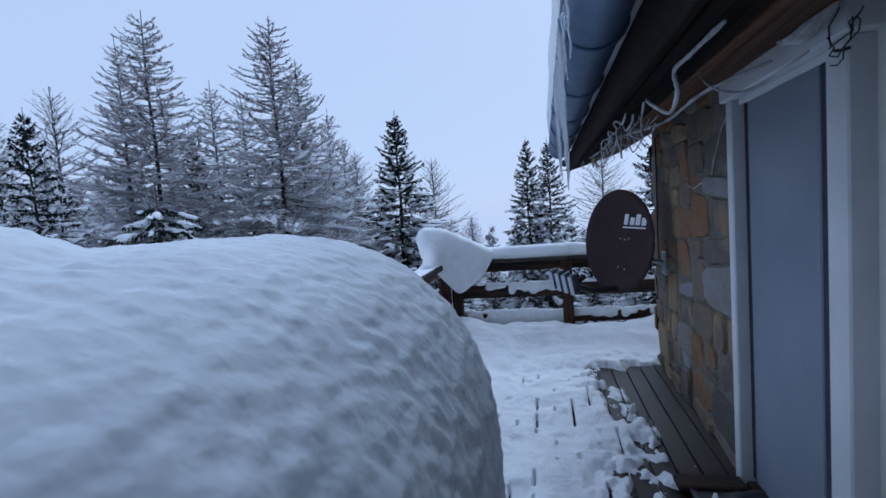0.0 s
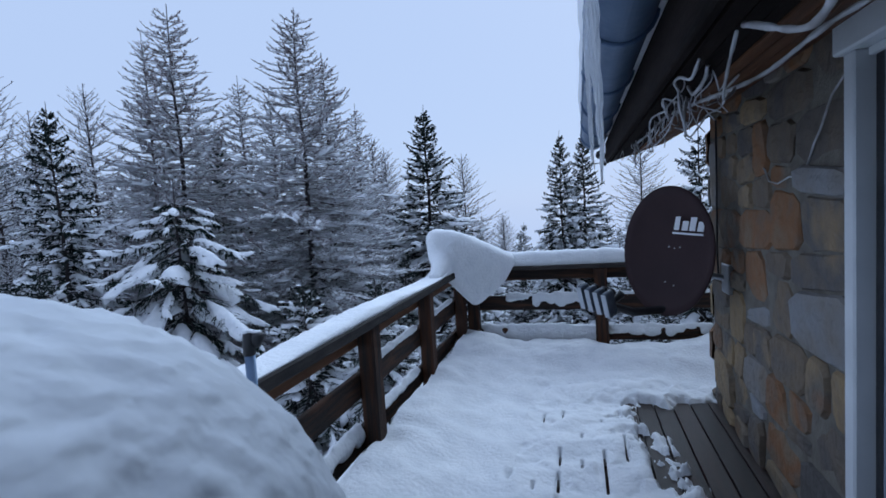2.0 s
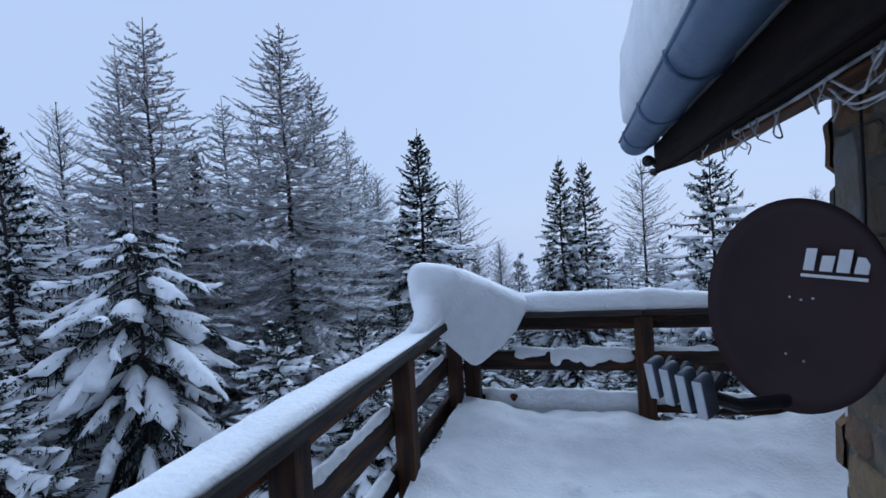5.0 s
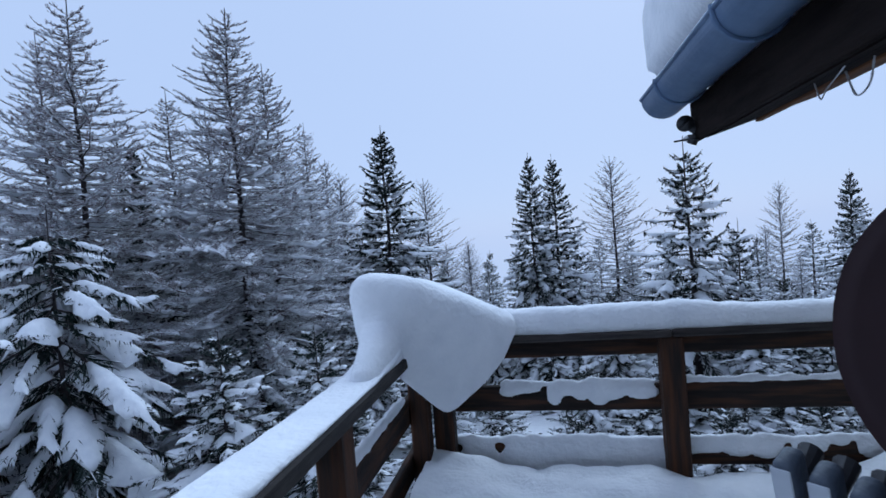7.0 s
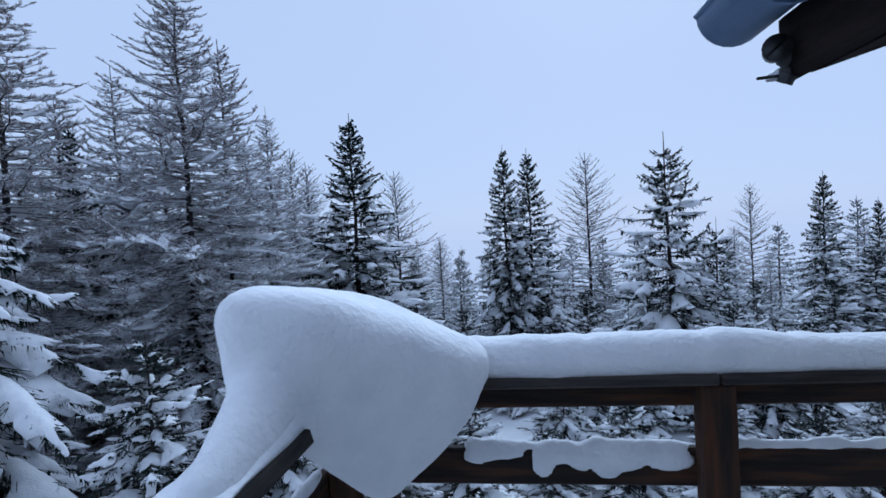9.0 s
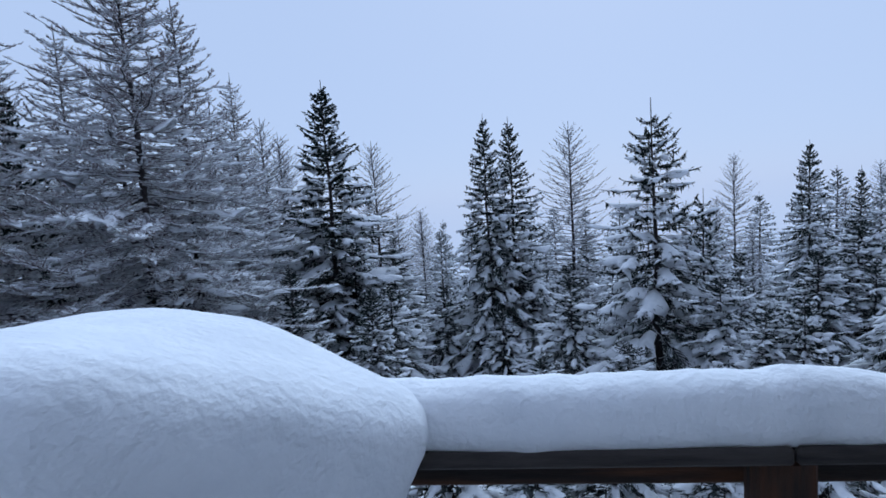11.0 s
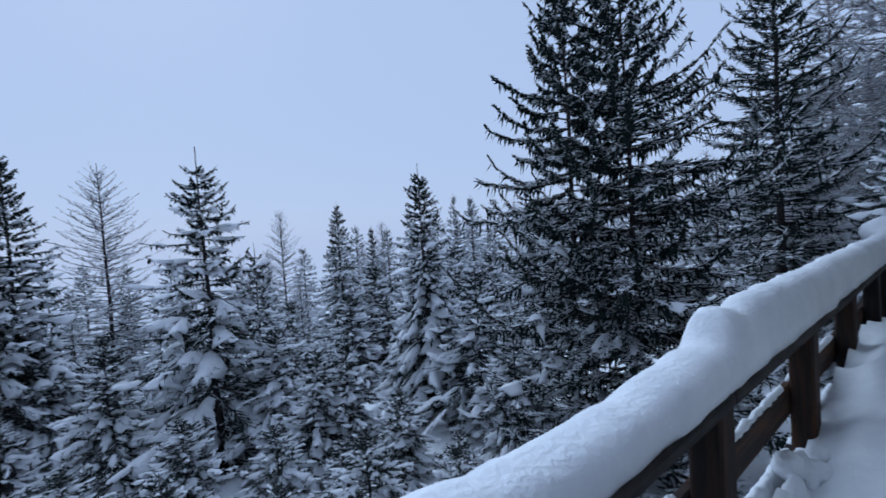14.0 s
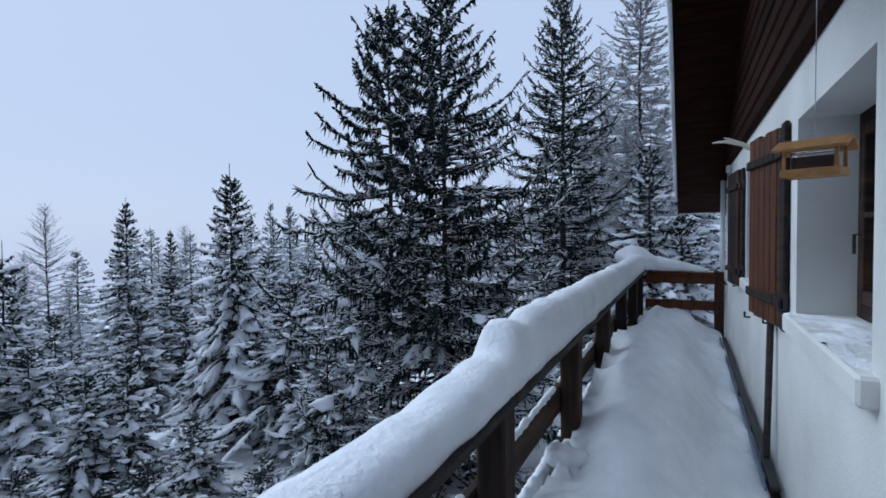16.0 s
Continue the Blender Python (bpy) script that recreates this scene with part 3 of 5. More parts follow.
part("leaf", box((2.862, 5.11, 0.05), (2.91, 5.82, 2.235), 0.006), PAINT_DOOR, door)
# black strip set into the gap between jamb and leaf
part("seal", box((2.868, 5.824, 0.05), (2.956, 5.882, 2.235), 0.004), BLACK, door, "black strip filling the gap between jamb and door leaf")
part("stop_strip", box((2.84, 4.96, 2.205), (2.859, 5.87, 2.238), 0.004), PAINT_WHITE, door)
part("drip_board", box((2.70, 4.7, 2.362), (2.868, 6.04, 2.392), 0.006), PAINT_WHITE, door, "projecting pale grey drip board")
part("threshold", box((2.82, 4.9, 0.0), (3.1, 5.85, 0.045), 0.006), WOOD_LONG, door)
tagged(part("door_reveal_wall", box((2.957, 5.12, -0.2), (3.2, 6.05, 2.36), 0, box((2.963, 4.82, -0.2), (3.2, 4.94, 2.36), 0)), PLASTER), "wall closing the doorway behind the door", "wall", kind="structure")

# ---- satellite dish ----
dish = thing("satellite_dish", "dark brown satellite dish on a wall bracket beside the stone wall", "satellite dish")
dn = Vector((-0.76, -0.63, 0.10)).normalized()
dx = Vector((0, 0, 1)).cross(dn).normalized()
dy = dn.cross(dx)
dm = Matrix((dx, dy, dn)).transposed().to_4x4()
dm.translation = (2.41, 7.66, 1.34)
bm = bmesh.new()
rings = []
for back in (0, 1):
    for i in range(9):
        r = i / 8
        rings.append([bm.verts.new(dm @ Vector((0.41 * r * math.cos(a), 0.49 * r * math.sin(a), 0.10 * r * r - 0.10 - 0.012 * back))) for a in (2 * math.pi * k / 48 for k in range(48))] if i else [bm.verts.new(dm @ Vector((0, 0, -0.10 - 0.012 * back)))])
for o in (0, 9):
    for k in range(48):
        j = (k + 1) % 48
        bm.faces.new([rings[o][0], rings[o + 1][k], rings[o + 1][j]][:: 1 if o == 0 else -1])
        for i in range(1, 8):
            q = [rings[o + i][k], rings[o + i + 1][k], rings[o + i + 1][j], rings[o + i][j]]
            bm.faces.new(q[:: 1 if o == 0 else -1])
for k in range(48):
    j = (k + 1) % 48
    bm.faces.new((rings[8][k], rings[17][k], rings[17][j], rings[8][j]))
part("reflector", bm, DISH, dish, smooth=True)
foot = dm @ Vector((0, -0.47, -0.03))
lnb = Vector((1.92, 7.48, 1.02))
part("feed_arm", tube([foot + Vector((0.03, 0.03, 0.02)), foot.lerp(lnb, 0.5) + Vector((0, 0, -0.05)), lnb + Vector((0.06, 0.06, -0.06))], 0.032, 8), BLACK, dish)
for i in range(4):
    c = lnb + Vector((0.056, -0.05, -0.012)) * (i - 1.5)
    horn = part("feed_horn", rounded((-0.026, -0.075, -0.095), (0.026, 0.02, 0.095), 0.02, 3), HORN, dish, "frosted blue-grey receiver head", smooth=True)
    horn.location, horn.rotation_euler = c, (0.25, 0, -0.75)
    cap = part("front_cover", box((-0.022, -0.082, -0.088), (0.022, -0.076, 0.088), 0.004), GREY_PLASTIC, horn, "pale grey front cover")
    neck = part("feed_neck", tube([(0, 0.02, 0.0), (0, 0.11, 0.02)], [0.02, 0.03], 10), BLACK, horn)
part("bracket", tube([dm @ Vector((0.05, 0, -0.13)), (2.7, 7.80, 1.14), (2.86, 7.74, 1.10)], 0.025, 8), STEEL, dish)
part("wall_plate", box((2.82, 7.62, 1.0), (2.86, 7.80, 1.22), 0.006), STEEL, dish)

# ---- gutter ----
gutter = thing("roof_gutter", "grey-blue metal gutter hung below the eave, packed with snow", "gutter")
bm = bmesh.new()
gx, gz, gr = 1.968, 2.40, 0.115
ring = [[bm.verts.new((gx + gr * k2 * math.cos(a), y, gz + gr * k2 * math.sin(a))) for k2, seq in ((1, range(25)), (0.96, range(24, -1, -1))) for a in (math.pi + math.pi * s / 24 for s in seq)] for y in (-3.0, 9.1)]
for k in range(50):
    bm.faces.new((ring[0][k], ring[0][(k + 1) % 50], ring[1][(k + 1) % 50], ring[1][k]))
part("channel", bm, ZINC, gutter)
part("end_cap", prism([(gx + gr * math.cos(math.pi + math.pi * s / 12), gz + gr * math.sin(math.pi + math.pi * s / 12)) for s in range(13)], 0.006, Matrix(((1, 0, 0, 0), (0, 0, -1, 9.107), (0, 1, 0, 0), (0, 0, 0, 1)))), ZINC, gutter)
part("bead", tube([(gx - gr, -3.0, gz), (gx - gr, 9.1, gz)], 0.011, 8), ZINC, gutter)
y = 8.75
while y > -2:
    part("hanger", tube([(gx - gr - 0.006, y, gz + 0.012)] + [(gx + (gr + 0.006) * math.cos(math.pi + math.pi * s / 10), y, gz + (gr + 0.006) * math.sin(math.pi + math.pi * s / 10)) for s in range(11)], 0.009, 6), ZINC, gutter)
    y -= 0.8

# maker's mark as plain white shapes, and the rivets
for k, (u, w, hgt) in enumerate(((0.0, 0.044, 0.10), (0.066, 0.05, 0.07), (0.132, 0.05, 0.10), (0.198, 0.05, 0.07))):
    mk = part("white_mark", prism([(u, 0), (u + w, 0), (u + w + 0.010, hgt), (u + 0.010, hgt)], 0.002), WHITE_PRINT, dish, "white block of the maker's mark")
    mk.matrix_basis = dm @ pose(0.04, 0.16, -0.035, 0, 0, -3)
mk = part("white_mark", prism([(-0.008, -0.03), (0.25, -0.03), (0.25, -0.016), (-0.008, -0.016)], 0.002), WHITE_PRINT, dish, "white underline of the maker's mark")
mk.matrix_basis = dm @ pose(0.04, 0.16, -0.035, 0, 0, -3)
for u, v in ((-0.05, 0.03), (0.0, 0.02), (0.05, 0.03), (-0.05, -0.24), (0.03, -0.26)):
    r2 = (u / 0.41) ** 2 + (v / 0.49) ** 2
    rv = part("rivet", tube([(0, 0, 0), (0, 0, 0.006)], 0.006, 8), STEEL, dish)
    rv.matrix_basis = dm @ Matrix.Translation((u, v, 0.10 * r2 - 0.10))


# ---- trees ----
def across(d):
    ref = np.where(np.abs(d[:, 2:3]) > 0.9, [[1.0, 0, 0]], [[0, 0, 1.0]])
    u = np.cross(d, ref)
    u /= np.linalg.norm(u, axis=1, keepdims=True) + 1e-9
    return u, np.cross(u, d)


def prisms(p0, p1, r0, r1):
    """Many three-sided tapered bars at once."""
    d = p1 - p0
    d = d / (np.linalg.norm(d, axis=1, keepdims=True) + 1e-9)
    u, w = across(d)
    v = []
    for p, r in ((p0, r0), (p1, r1)):
        for k in range(3):
            a = 2 * math.pi * k / 3 + math.pi / 2
            v.append(p + (u * math.cos(a) + w * math.sin(a)) * np.reshape(r, (-1, 1)))
    verts = np.stack(v, 1).reshape(-1, 3)
    i = np.arange(len(p0))[:, None] * 6
    return verts, np.concatenate([i + np.array([[k, (k + 1) % 3, 3 + (k + 1) % 3, 3 + k]]) for k in range(3)])


def sprays(rng, p0, p1, r0, r1, roll=1.0):
    """Many slim leaf-shaped sprays, each turned about its own axis by up to roll."""
    d = p1 - p0
    d = d / (np.linalg.norm(d, axis=1, keepdims=True) + 1e-9)
    u, w = across(d)
    a = rng.uniform(-roll, roll, (len(p0), 1)) * math.pi / 2
    side = (u * np.cos(a) + w * np.sin(a)) * np.reshape(r0, (-1, 1))
    mid = p0 + (p1 - p0) * 0.35
    verts = np.stack([p0, mid + side, p1, mid - side], 1).reshape(-1, 3)
    return verts, np.arange(len(p0) * 4).reshape(-1, 4)


def tiers(rng, stems, base, gap, per, size, slope, droop, lift, spread, leader, bend=0.3, wander=0.012, crowd=0.5):
    """Limbs of a conifer, whorl by whorl. size, slope, droop and lift are given at the foot, the middle and the top of the crown.
    Returns the lines (n, 9, 3), the lengths and the heights (0 to 1)."""
    rows = []
    for ax, sb, sh, sr in stems:
        z = max(base, sb + 0.25)
        foot = z
        while z < sh - leader:
            t = (z - foot) / (sh - foot)
            turn = rng.uniform(0, 6.28)
            n = per if t < 0.93 else 4
            for k in range(n):
                zz = z + rng.uniform(-0.4, 0.4) * gap
                f = np.clip((zz - sb) / (sh - sb), 0, 0.999) * 6
                o = ax[int(f)] + (ax[int(f) + 1] - ax[int(f)]) * (f - int(f))
                L = sr * np.interp(t, (0, 0.25, 0.5, 0.75, 1), size) * rng.uniform(1 - spread, 1 + spread * 0.6) + 0.07
                if rng.random() < 0.08:
                    L *= 0.5
                rows.append((*o, turn + 2 * math.pi * k / n + rng.uniform(-0.35, 0.35), L, np.interp(t, (0, 0.5, 1), slope) + rng.uniform(-0.13, 0.13), np.interp(t, (0, 0.5, 1), droop) * rng.uniform(0.6, 1.4), np.interp(t, (0, 0.5, 1), lift) * rng.uniform(0.5, 1.4), t))
            z += gap * (1.0 - crowd * t)
    r = np.array(rows)
    s = np.linspace(0, 1, 9)[None]
    L = r[:, 4:5]
    az = r[:, 3:4] + rng.uniform(-bend, bend, (len(r), 1)) * s ** 2
    rise = L * (np.tan(r[:, 5:6]) * s - r[:, 6:7] * s ** 2 + r[:, 7:8] * s ** 3)
    reach = L * s / np.sqrt(1 + 0.5 * np.tan(r[:, 5:6]) ** 2)
    pts = np.stack([r[:, 0:1] + reach * np.cos(az), r[:, 1:2] + reach * np.sin(az), r[:, 2:3] + rise], 2)
    pts += rng.normal(0, wander, pts.shape) * (L * s)[:, :, None]
    return pts, r[:, 4], r[:, 8]


def along(pts, i, f):
    """Points at the share f of the lines i, and the directions there."""
    q = np.clip(f * 8, 0, 7.999)
    k = q.astype(int)
    d = pts[i, k + 1] - pts[i, k]
    p = pts[i, k] + d * (q - k)[:, None]
    return p, d / (np.linalg.norm(d, axis=1, keepdims=True) + 1e-9)


def swung(d, a):
    """Directions turned about the upright by the angles a."""
    c, s = np.cos(a), np.sin(a)
    return np.stack([d[:, 0] * c - d[:, 1] * s, d[:, 0] * s + d[:, 1] * c, d[:, 2]], 1)


def cushions(rng, pts, i, f, run, wide, high, drape=0.65, segs=10):
    """Domes of snow draped over the limbs i at the share f: run is a share of the limb, wide and high in metres."""
    n = len(i)
    rr, hh = np.array([0.0, 0.45, 0.8, 1.0, 0.92]), np.array([1.0, 0.86, 0.45, -0.1, -0.42])
    a = 2 * math.pi * np.arange(segs) / segs
    edge = 1 + rng.normal(0, 0.3, (n, 1, segs))
    r = rr[None, 1:, None] * edge * (1 + rng.normal(0, 0.07, (n, 4, segs)))
    x, y = r * np.cos(a), r * np.sin(a)
    h = hh[None, 1:, None] * (1 + rng.normal(0, 0.16, (n, 4, segs)))
    x = np.concatenate([np.zeros((n, 1)), x.reshape(n, -1)], 1)
    y = np.concatenate([np.zeros((n, 1)), y.reshape(n, -1)], 1)
    h = np.concatenate([np.ones((n, 1)), h.reshape(n, -1)], 1)
    m = x.shape[1]
    ii = np.repeat(i, m)
    raw = np.repeat(f, m) + (x * run[:, None]).ravel()
    p, d = along(pts, ii, np.clip(raw, 0.02, 0.999))
    p = p + d * ((raw - np.clip(raw, 0.02, 0.999)) * np.linalg.norm(pts[ii, -1] - pts[ii, 0], axis=1))[:, None]
    side = np.stack([d[:, 1], -d[:, 0], 0 * d[:, 0]], 1)
    side /= np.linalg.norm(side, axis=1, keepdims=True) + 1e-9
    w, t = np.repeat(wide, m), np.repeat(high, m)
    v = p + side * (y.ravel() * w)[:, None]
    v[:, 2] += h.ravel() * t - drape * y.ravel() ** 2 * w
    o = (np.arange(n) * m)[:, None]
    k = np.arange(segs)
    j = (k + 1) % segs
    fs = [np.stack([o + 0 * k, o + 1 + k, o + 1 + j, o + 1 + j], 2).reshape(-1, 4)]
    for b in range(3):
        fs.append(np.stack([o + 1 + b * segs + k, o + 1 + (b + 1) * segs + k, o + 1 + (b + 1) * segs + j, o + 1 + b * segs + j], 2).reshape(-1, 4))
    return v, np.concatenate([fs[0][:, [0, 1, 2]], *[np.concatenate([q[:, [0, 1, 2]], q[:, [0, 2, 3]]]) for q in fs[1:]]])


def conifer(name, label, seed, height, radius, size=(1, 0.8, 0.55, 0.28, 0.02), base=0.5, gap=0.34, per=6, slope=(-0.4, 0.0, 0.7), droop=(0.3, 0.35, 0.1), lift=(0.25, 0.25, 0.2), spread=0.28, leader=0.5,
            spacing=0.10, twig=0.36, fork=(0.6, 1.15), hang=0.35, cap=0.6, sub=2, comb=0.0, thick=0.024, cross=1, bare=False, mat=None, trunk=0.011,
            dust=(0.3, 0.2, 0.1), laden=(1, 0.7, 0.2), pads=2, pad=1.0, rib=0.0, tops=(), up=0.1, wander=0.012, crowd=0.5):
    """A spruce (or, bare, a leafless larch) standing at the origin: trunk, limbs, crown and the snow that lies on it.
    laden: the share of limbs with snow cushions at the foot, the middle and the top; dust: the share of twigs with snow on them; rib: of limb pieces."""
    rng = np.random.default_rng(seed)
    tree = thing(name, label, "tree")
    bmt = bmesh.new()
    stems = []
    for sx, sy, sh, sr, sb in [(0.0, 0.0, height, radius, 0.0)] + list(tops):
        wob = rng.uniform(-0.03, 0.03, (7, 2)) * sh / 10
        wob[0] = 0
        ax = np.array([(sx * (i > 0 or sb == 0) + wob[i][0], sy * (i > 0 or sb == 0) + wob[i][1], sb + (sh - sb) * i / 6) for i in range(7)])
        tube(ax, [trunk * (sh - 0.6 * sb) * (1 - i / 6.2) ** 1.1 + 0.008 for i in range(7)], 8, bmt)
        stems.append((ax, sb, sh, sr))
    part("trunk", bmt, BARK, tree, smooth=True)
    pts, L, t = tiers(rng, stems, base, gap, per, size, slope, droop, lift, spread, leader, wander=wander, crowd=crowd)
    n = len(L)
    lr = (0.0095 * L + 0.005)[:, None] * (1 - np.linspace(0, 1, 9))[None] + 0.003
    a, b = pts[:, :-1].reshape(-1, 3), pts[:, 1:].reshape(-1, 3)
    v, f = prisms(a, b, lr[:, :-1].ravel(), lr[:, 1:].ravel())
    tagged(part("branchwork", raw_mesh("branchwork", v, f), BARK, tree), kind="stuff")

    # twigs to both sides of each limb
    i = np.repeat(np.arange(n), np.maximum(4, (2 * L / spacing).astype(int)))
    m = len(i)
    fr = rng.uniform(0.06, 1.0, m) ** 0.85
    sd = rng.choice((-1.0, 1.0), m)
    p0, d = along(pts, i, fr)
    shape = np.minimum(1, fr / 0.25) * (1.06 - fr) ** 0.8
    ln = np.clip(twig * L[i] * shape, 0.07, cap) * rng.uniform(0.55, 1.25, m) + 0.03
    dv = swung(d, rng.uniform(*fork, m) * sd * (1 - 0.5 * fr))
    dv[:, 2] = dv[:, 2] * 0.7 + rng.uniform(-hang, up, m) * (1.15 - 0.7 * t[i])
    p1 = p0 + dv * ln[:, None]
    T0, T1, TR, TT = [p0], [p1], [np.full(m, thick)], [t[i]]
    if not bare:                                   # the needled limb itself
        T0.append(pts[:, 2:-1].reshape(-1, 3))
        T1.append(pts[:, 3:].reshape(-1, 3) + rng.normal(0, 0.01, (6 * n, 3)))
        T1[-1] += (T1[-1] - T0[-1]) * 0.25
        TR.append(np.full(6 * n, thick * 1.15))
        TT.append(np.repeat(t, 6))
    for _ in range(sub):
        u = rng.uniform(0.15, 0.92, m)
        q0 = p0 + dv * (ln * u)[:, None]
        qd = swung(dv, rng.uniform(0.45, 1.0, m) * rng.choice((-1.0, 1.0), m))
        qd[:, 2] += rng.uniform(-hang, up + (0.35 if bare else 0.12), m)
        T0.append(q0)
        T1.append(q0 + qd * (np.maximum(ln * (1.1 - u) * rng.uniform(0.4, 0.75, m), 0.045))[:, None])
        TR.append(np.full(m, thick * 0.9))
        TT.append(t[i])
    if comb:                                       # branchlets that hang below the limbs
        k = rng.integers(0, n, int(comb * n))
        g = rng.uniform(0.2, 0.97, len(k))
        q0, qd = along(pts, k, g)
        T0.append(q0)
        T1.append(q0 + qd * 0.06 + np.stack([rng.normal(0, 0.05, len(k)), rng.normal(0, 0.05, len(k)), -rng.uniform(0.08, 0.12 + 0.11 * np.minimum(L[k], 2.5))], 1))
        TR.append(np.full(len(k), thick * 1.1))
        TT.append(t[k])
    p0, p1, tr = np.concatenate(T0), np.concatenate(T1), np.concatenate(TR)
    V, F, off = [], [], 0
    for _ in range(cross):
        v, f = prisms(p0, p1, tr, tr * 0.45) if bare and thick < 0.008 else sprays(rng, p0, p1, tr, 0, 1.0)
        V.append(v)
        F.append(f + off)
        off += len(v)
    part("crown", raw_mesh("crown", np.concatenate(V), np.concatenate(F)), mat or NEEDLES, tree)

    # snow along the twigs and limbs
    S0, S1, SR = [], [], []
    k = rng.random(len(p0)) < np.interp(np.concatenate(TT), (0, 0.5, 1), dust)
    k &= np.abs(p1[:, 2] - p0[:, 2]) < 0.75 * np.linalg.norm(p1 - p0, axis=1)
    lift_by = np.array([0, 0, thick * (1.0 if bare else 0.7)])
    u = rng.uniform(0.0, 0.35, k.sum())[:, None]
    S0.append(p0[k] + (p1 - p0)[k] * u + lift_by)
    S1.append(p1[k] - (p1 - p0)[k] * rng.uniform(0, 0.3, k.sum())[:, None] + lift_by)
    SR.append(tr[k] * rng.uniform(0.45, 1.05, k.sum()) * (2.5 if bare else 1.0))
    if rib:
        k = rng.random(len(a)) < rib
        S0.append(a[k] + (0, 0, 0.012))
        S1.append(b[k] + (b - a)[k] * 0.15 + (0, 0, 0.012))
        SR.append((lr[:, :-1].ravel()[k] * 0.7 + 0.008) * rng.uniform(0.6, 1.6, k.sum()))
    v, f = prisms(np.concatenate(S0), np.concatenate(S1), np.concatenate(SR), np.concatenate(SR) * 0.6)
    tagged(part("dusting_of_snow", raw_mesh("dusting", v, f), SNOW_TREE, tree, "fine snow lying along the twigs"), kind="stuff")
    # cushions resting on the limbs
    k = np.repeat(np.arange(n), pads)
    k = k[(rng.random(len(k)) < np.interp(t[k], (0, 0.5, 1), laden)) & (L[k] > 0.22)]
    g = rng.uniform(0.3, 1.0, len(k)) ** 0.8
    tilt = along(pts, k, g)[1][:, 2]
    flat = (tilt > -0.72) & (tilt < 0.42)
    k, g = k[flat], g[flat]
    half = np.clip(twig * L[k] * np.minimum(1, g / 0.25) * (1.12 - g) ** 0.8, 0.05, cap) * 0.62
    wide = (half * rng.uniform(0.3, 0.85, len(k)) * pad + 0.025) * (0.5 if bare else 0.85)
    run = np.clip(rng.uniform(0.08, 0.26, len(k)) * (1.4 - 0.5 * g), 0.07 / L[k], np.maximum(wide * 3.2, 0.2) / L[k])
    high = np.minimum(wide * rng.uniform(0.28, 0.5, len(k)) + 0.015, 0.14)
    v, f = cushions(rng, pts, k, g, run, wide, high)
    v[:, 2] += thick * 0.5
    tagged(part("snow_load", raw_mesh("snow_load", v, f), SNOW_TREE, tree, "cushions of snow resting on the limbs", smooth=True), kind="stuff")
    tree["height"] = height
    return tree


def stand(tree, x, y, top, turn=0.0, wide=1.0, first=False):
    """Stands a tree, or a copy of it, with its tip at the height top."""
    z = ground_z(x, y) - 0.3
    s = (top - z) / tree["height"]
    m = Matrix.Translation((x, y, z)) @ Matrix.Rotation(turn, 4, "Z") @ Matrix.Diagonal((s * wide, s * wide, s, 1))
    if first:
        tree.matrix_basis = m
        return tree
    ob = copy_thing(tree, Matrix.Translation((x, y, z)))
    ob.matrix_basis = m
    return ob


def bearing(eye, azimuth, elevation, dist):
    a = radians(azimuth)
    return eye[0] + dist * math.sin(a), eye[1] + dist * math.cos(a), eye[2] + dist * math.tan(radians(elevation))


E7, E12, E16 = (1.25, 6.19, 1.72), (1.47, 8.69, 1.77), (1.65, 8.80, 1.79)
DARK = "tall dark green spruce with snow along its limbs"
LADEN = "snow-laden spruce with drooping lower limbs"
LARCH = "tall leafless larch with snow along its limbs"
spruce_a = conifer("spruce_tree", DARK, 11, 15, 3.8, size=(1, 0.78, 0.54, 0.28, 0.0), gap=0.4, per=6, slope=(-0.45, -0.1, 0.75), droop=(0.25, 0.3, 0.1), lift=(0.3, 0.3, 0.2), spacing=0.12, sub=2, comb=18, thick=0.032, dust=(0.14, 0.12, 0.07), laden=(0.9, 0.75, 0.25), pads=3, pad=1.5)
spruce_b = conifer("spruce_tree", DARK, 12, 15, 3.8, size=(1, 0.79, 0.56, 0.3, 0.0), gap=0.42, per=6, slope=(-0.5, -0.15, 0.7), droop=(0.3, 0.35, 0.15), lift=(0.3, 0.25, 0.2), spacing=0.12, sub=2, comb=18, thick=0.032, dust=(0.16, 0.14, 0.07), laden=(0.85, 0.75, 0.25), pads=3, pad=1.3)
spruce_c = conifer("spruce_tree", LADEN, 13, 12, 3.1, size=(1, 0.86, 0.62, 0.34, 0.02), gap=0.46, per=6, slope=(-0.5, -0.05, 0.35), droop=(0.35, 0.45, 0.15), lift=(0.35, 0.5, 0.4), leader=0.85, spread=0.35, spacing=0.085, twig=0.3, cap=0.5, sub=2, comb=24, thick=0.022, dust=(0.2, 0.18, 0.06), laden=(0.95, 0.85, 0.15), pads=3, pad=1.65)
spruce_d = conifer("spruce_tree", "narrow-topped spruce with heavy drooping snow on its lower limbs", 16, 11, 3.4, size=(1, 0.8, 0.5, 0.23, 0.02), gap=0.38, per=7, slope=(-0.75, -0.3, 0.7), droop=(0.25, 0.3, 0.1), lift=(0.2, 0.3, 0.2), leader=0.7, spread=0.35, spacing=0.085, twig=0.32, cap=0.55, sub=2, comb=24, thick=0.022, dust=(0.16, 0.14, 0.05), laden=(1.0, 0.85, 0.12), pads=3, pad=1.7)
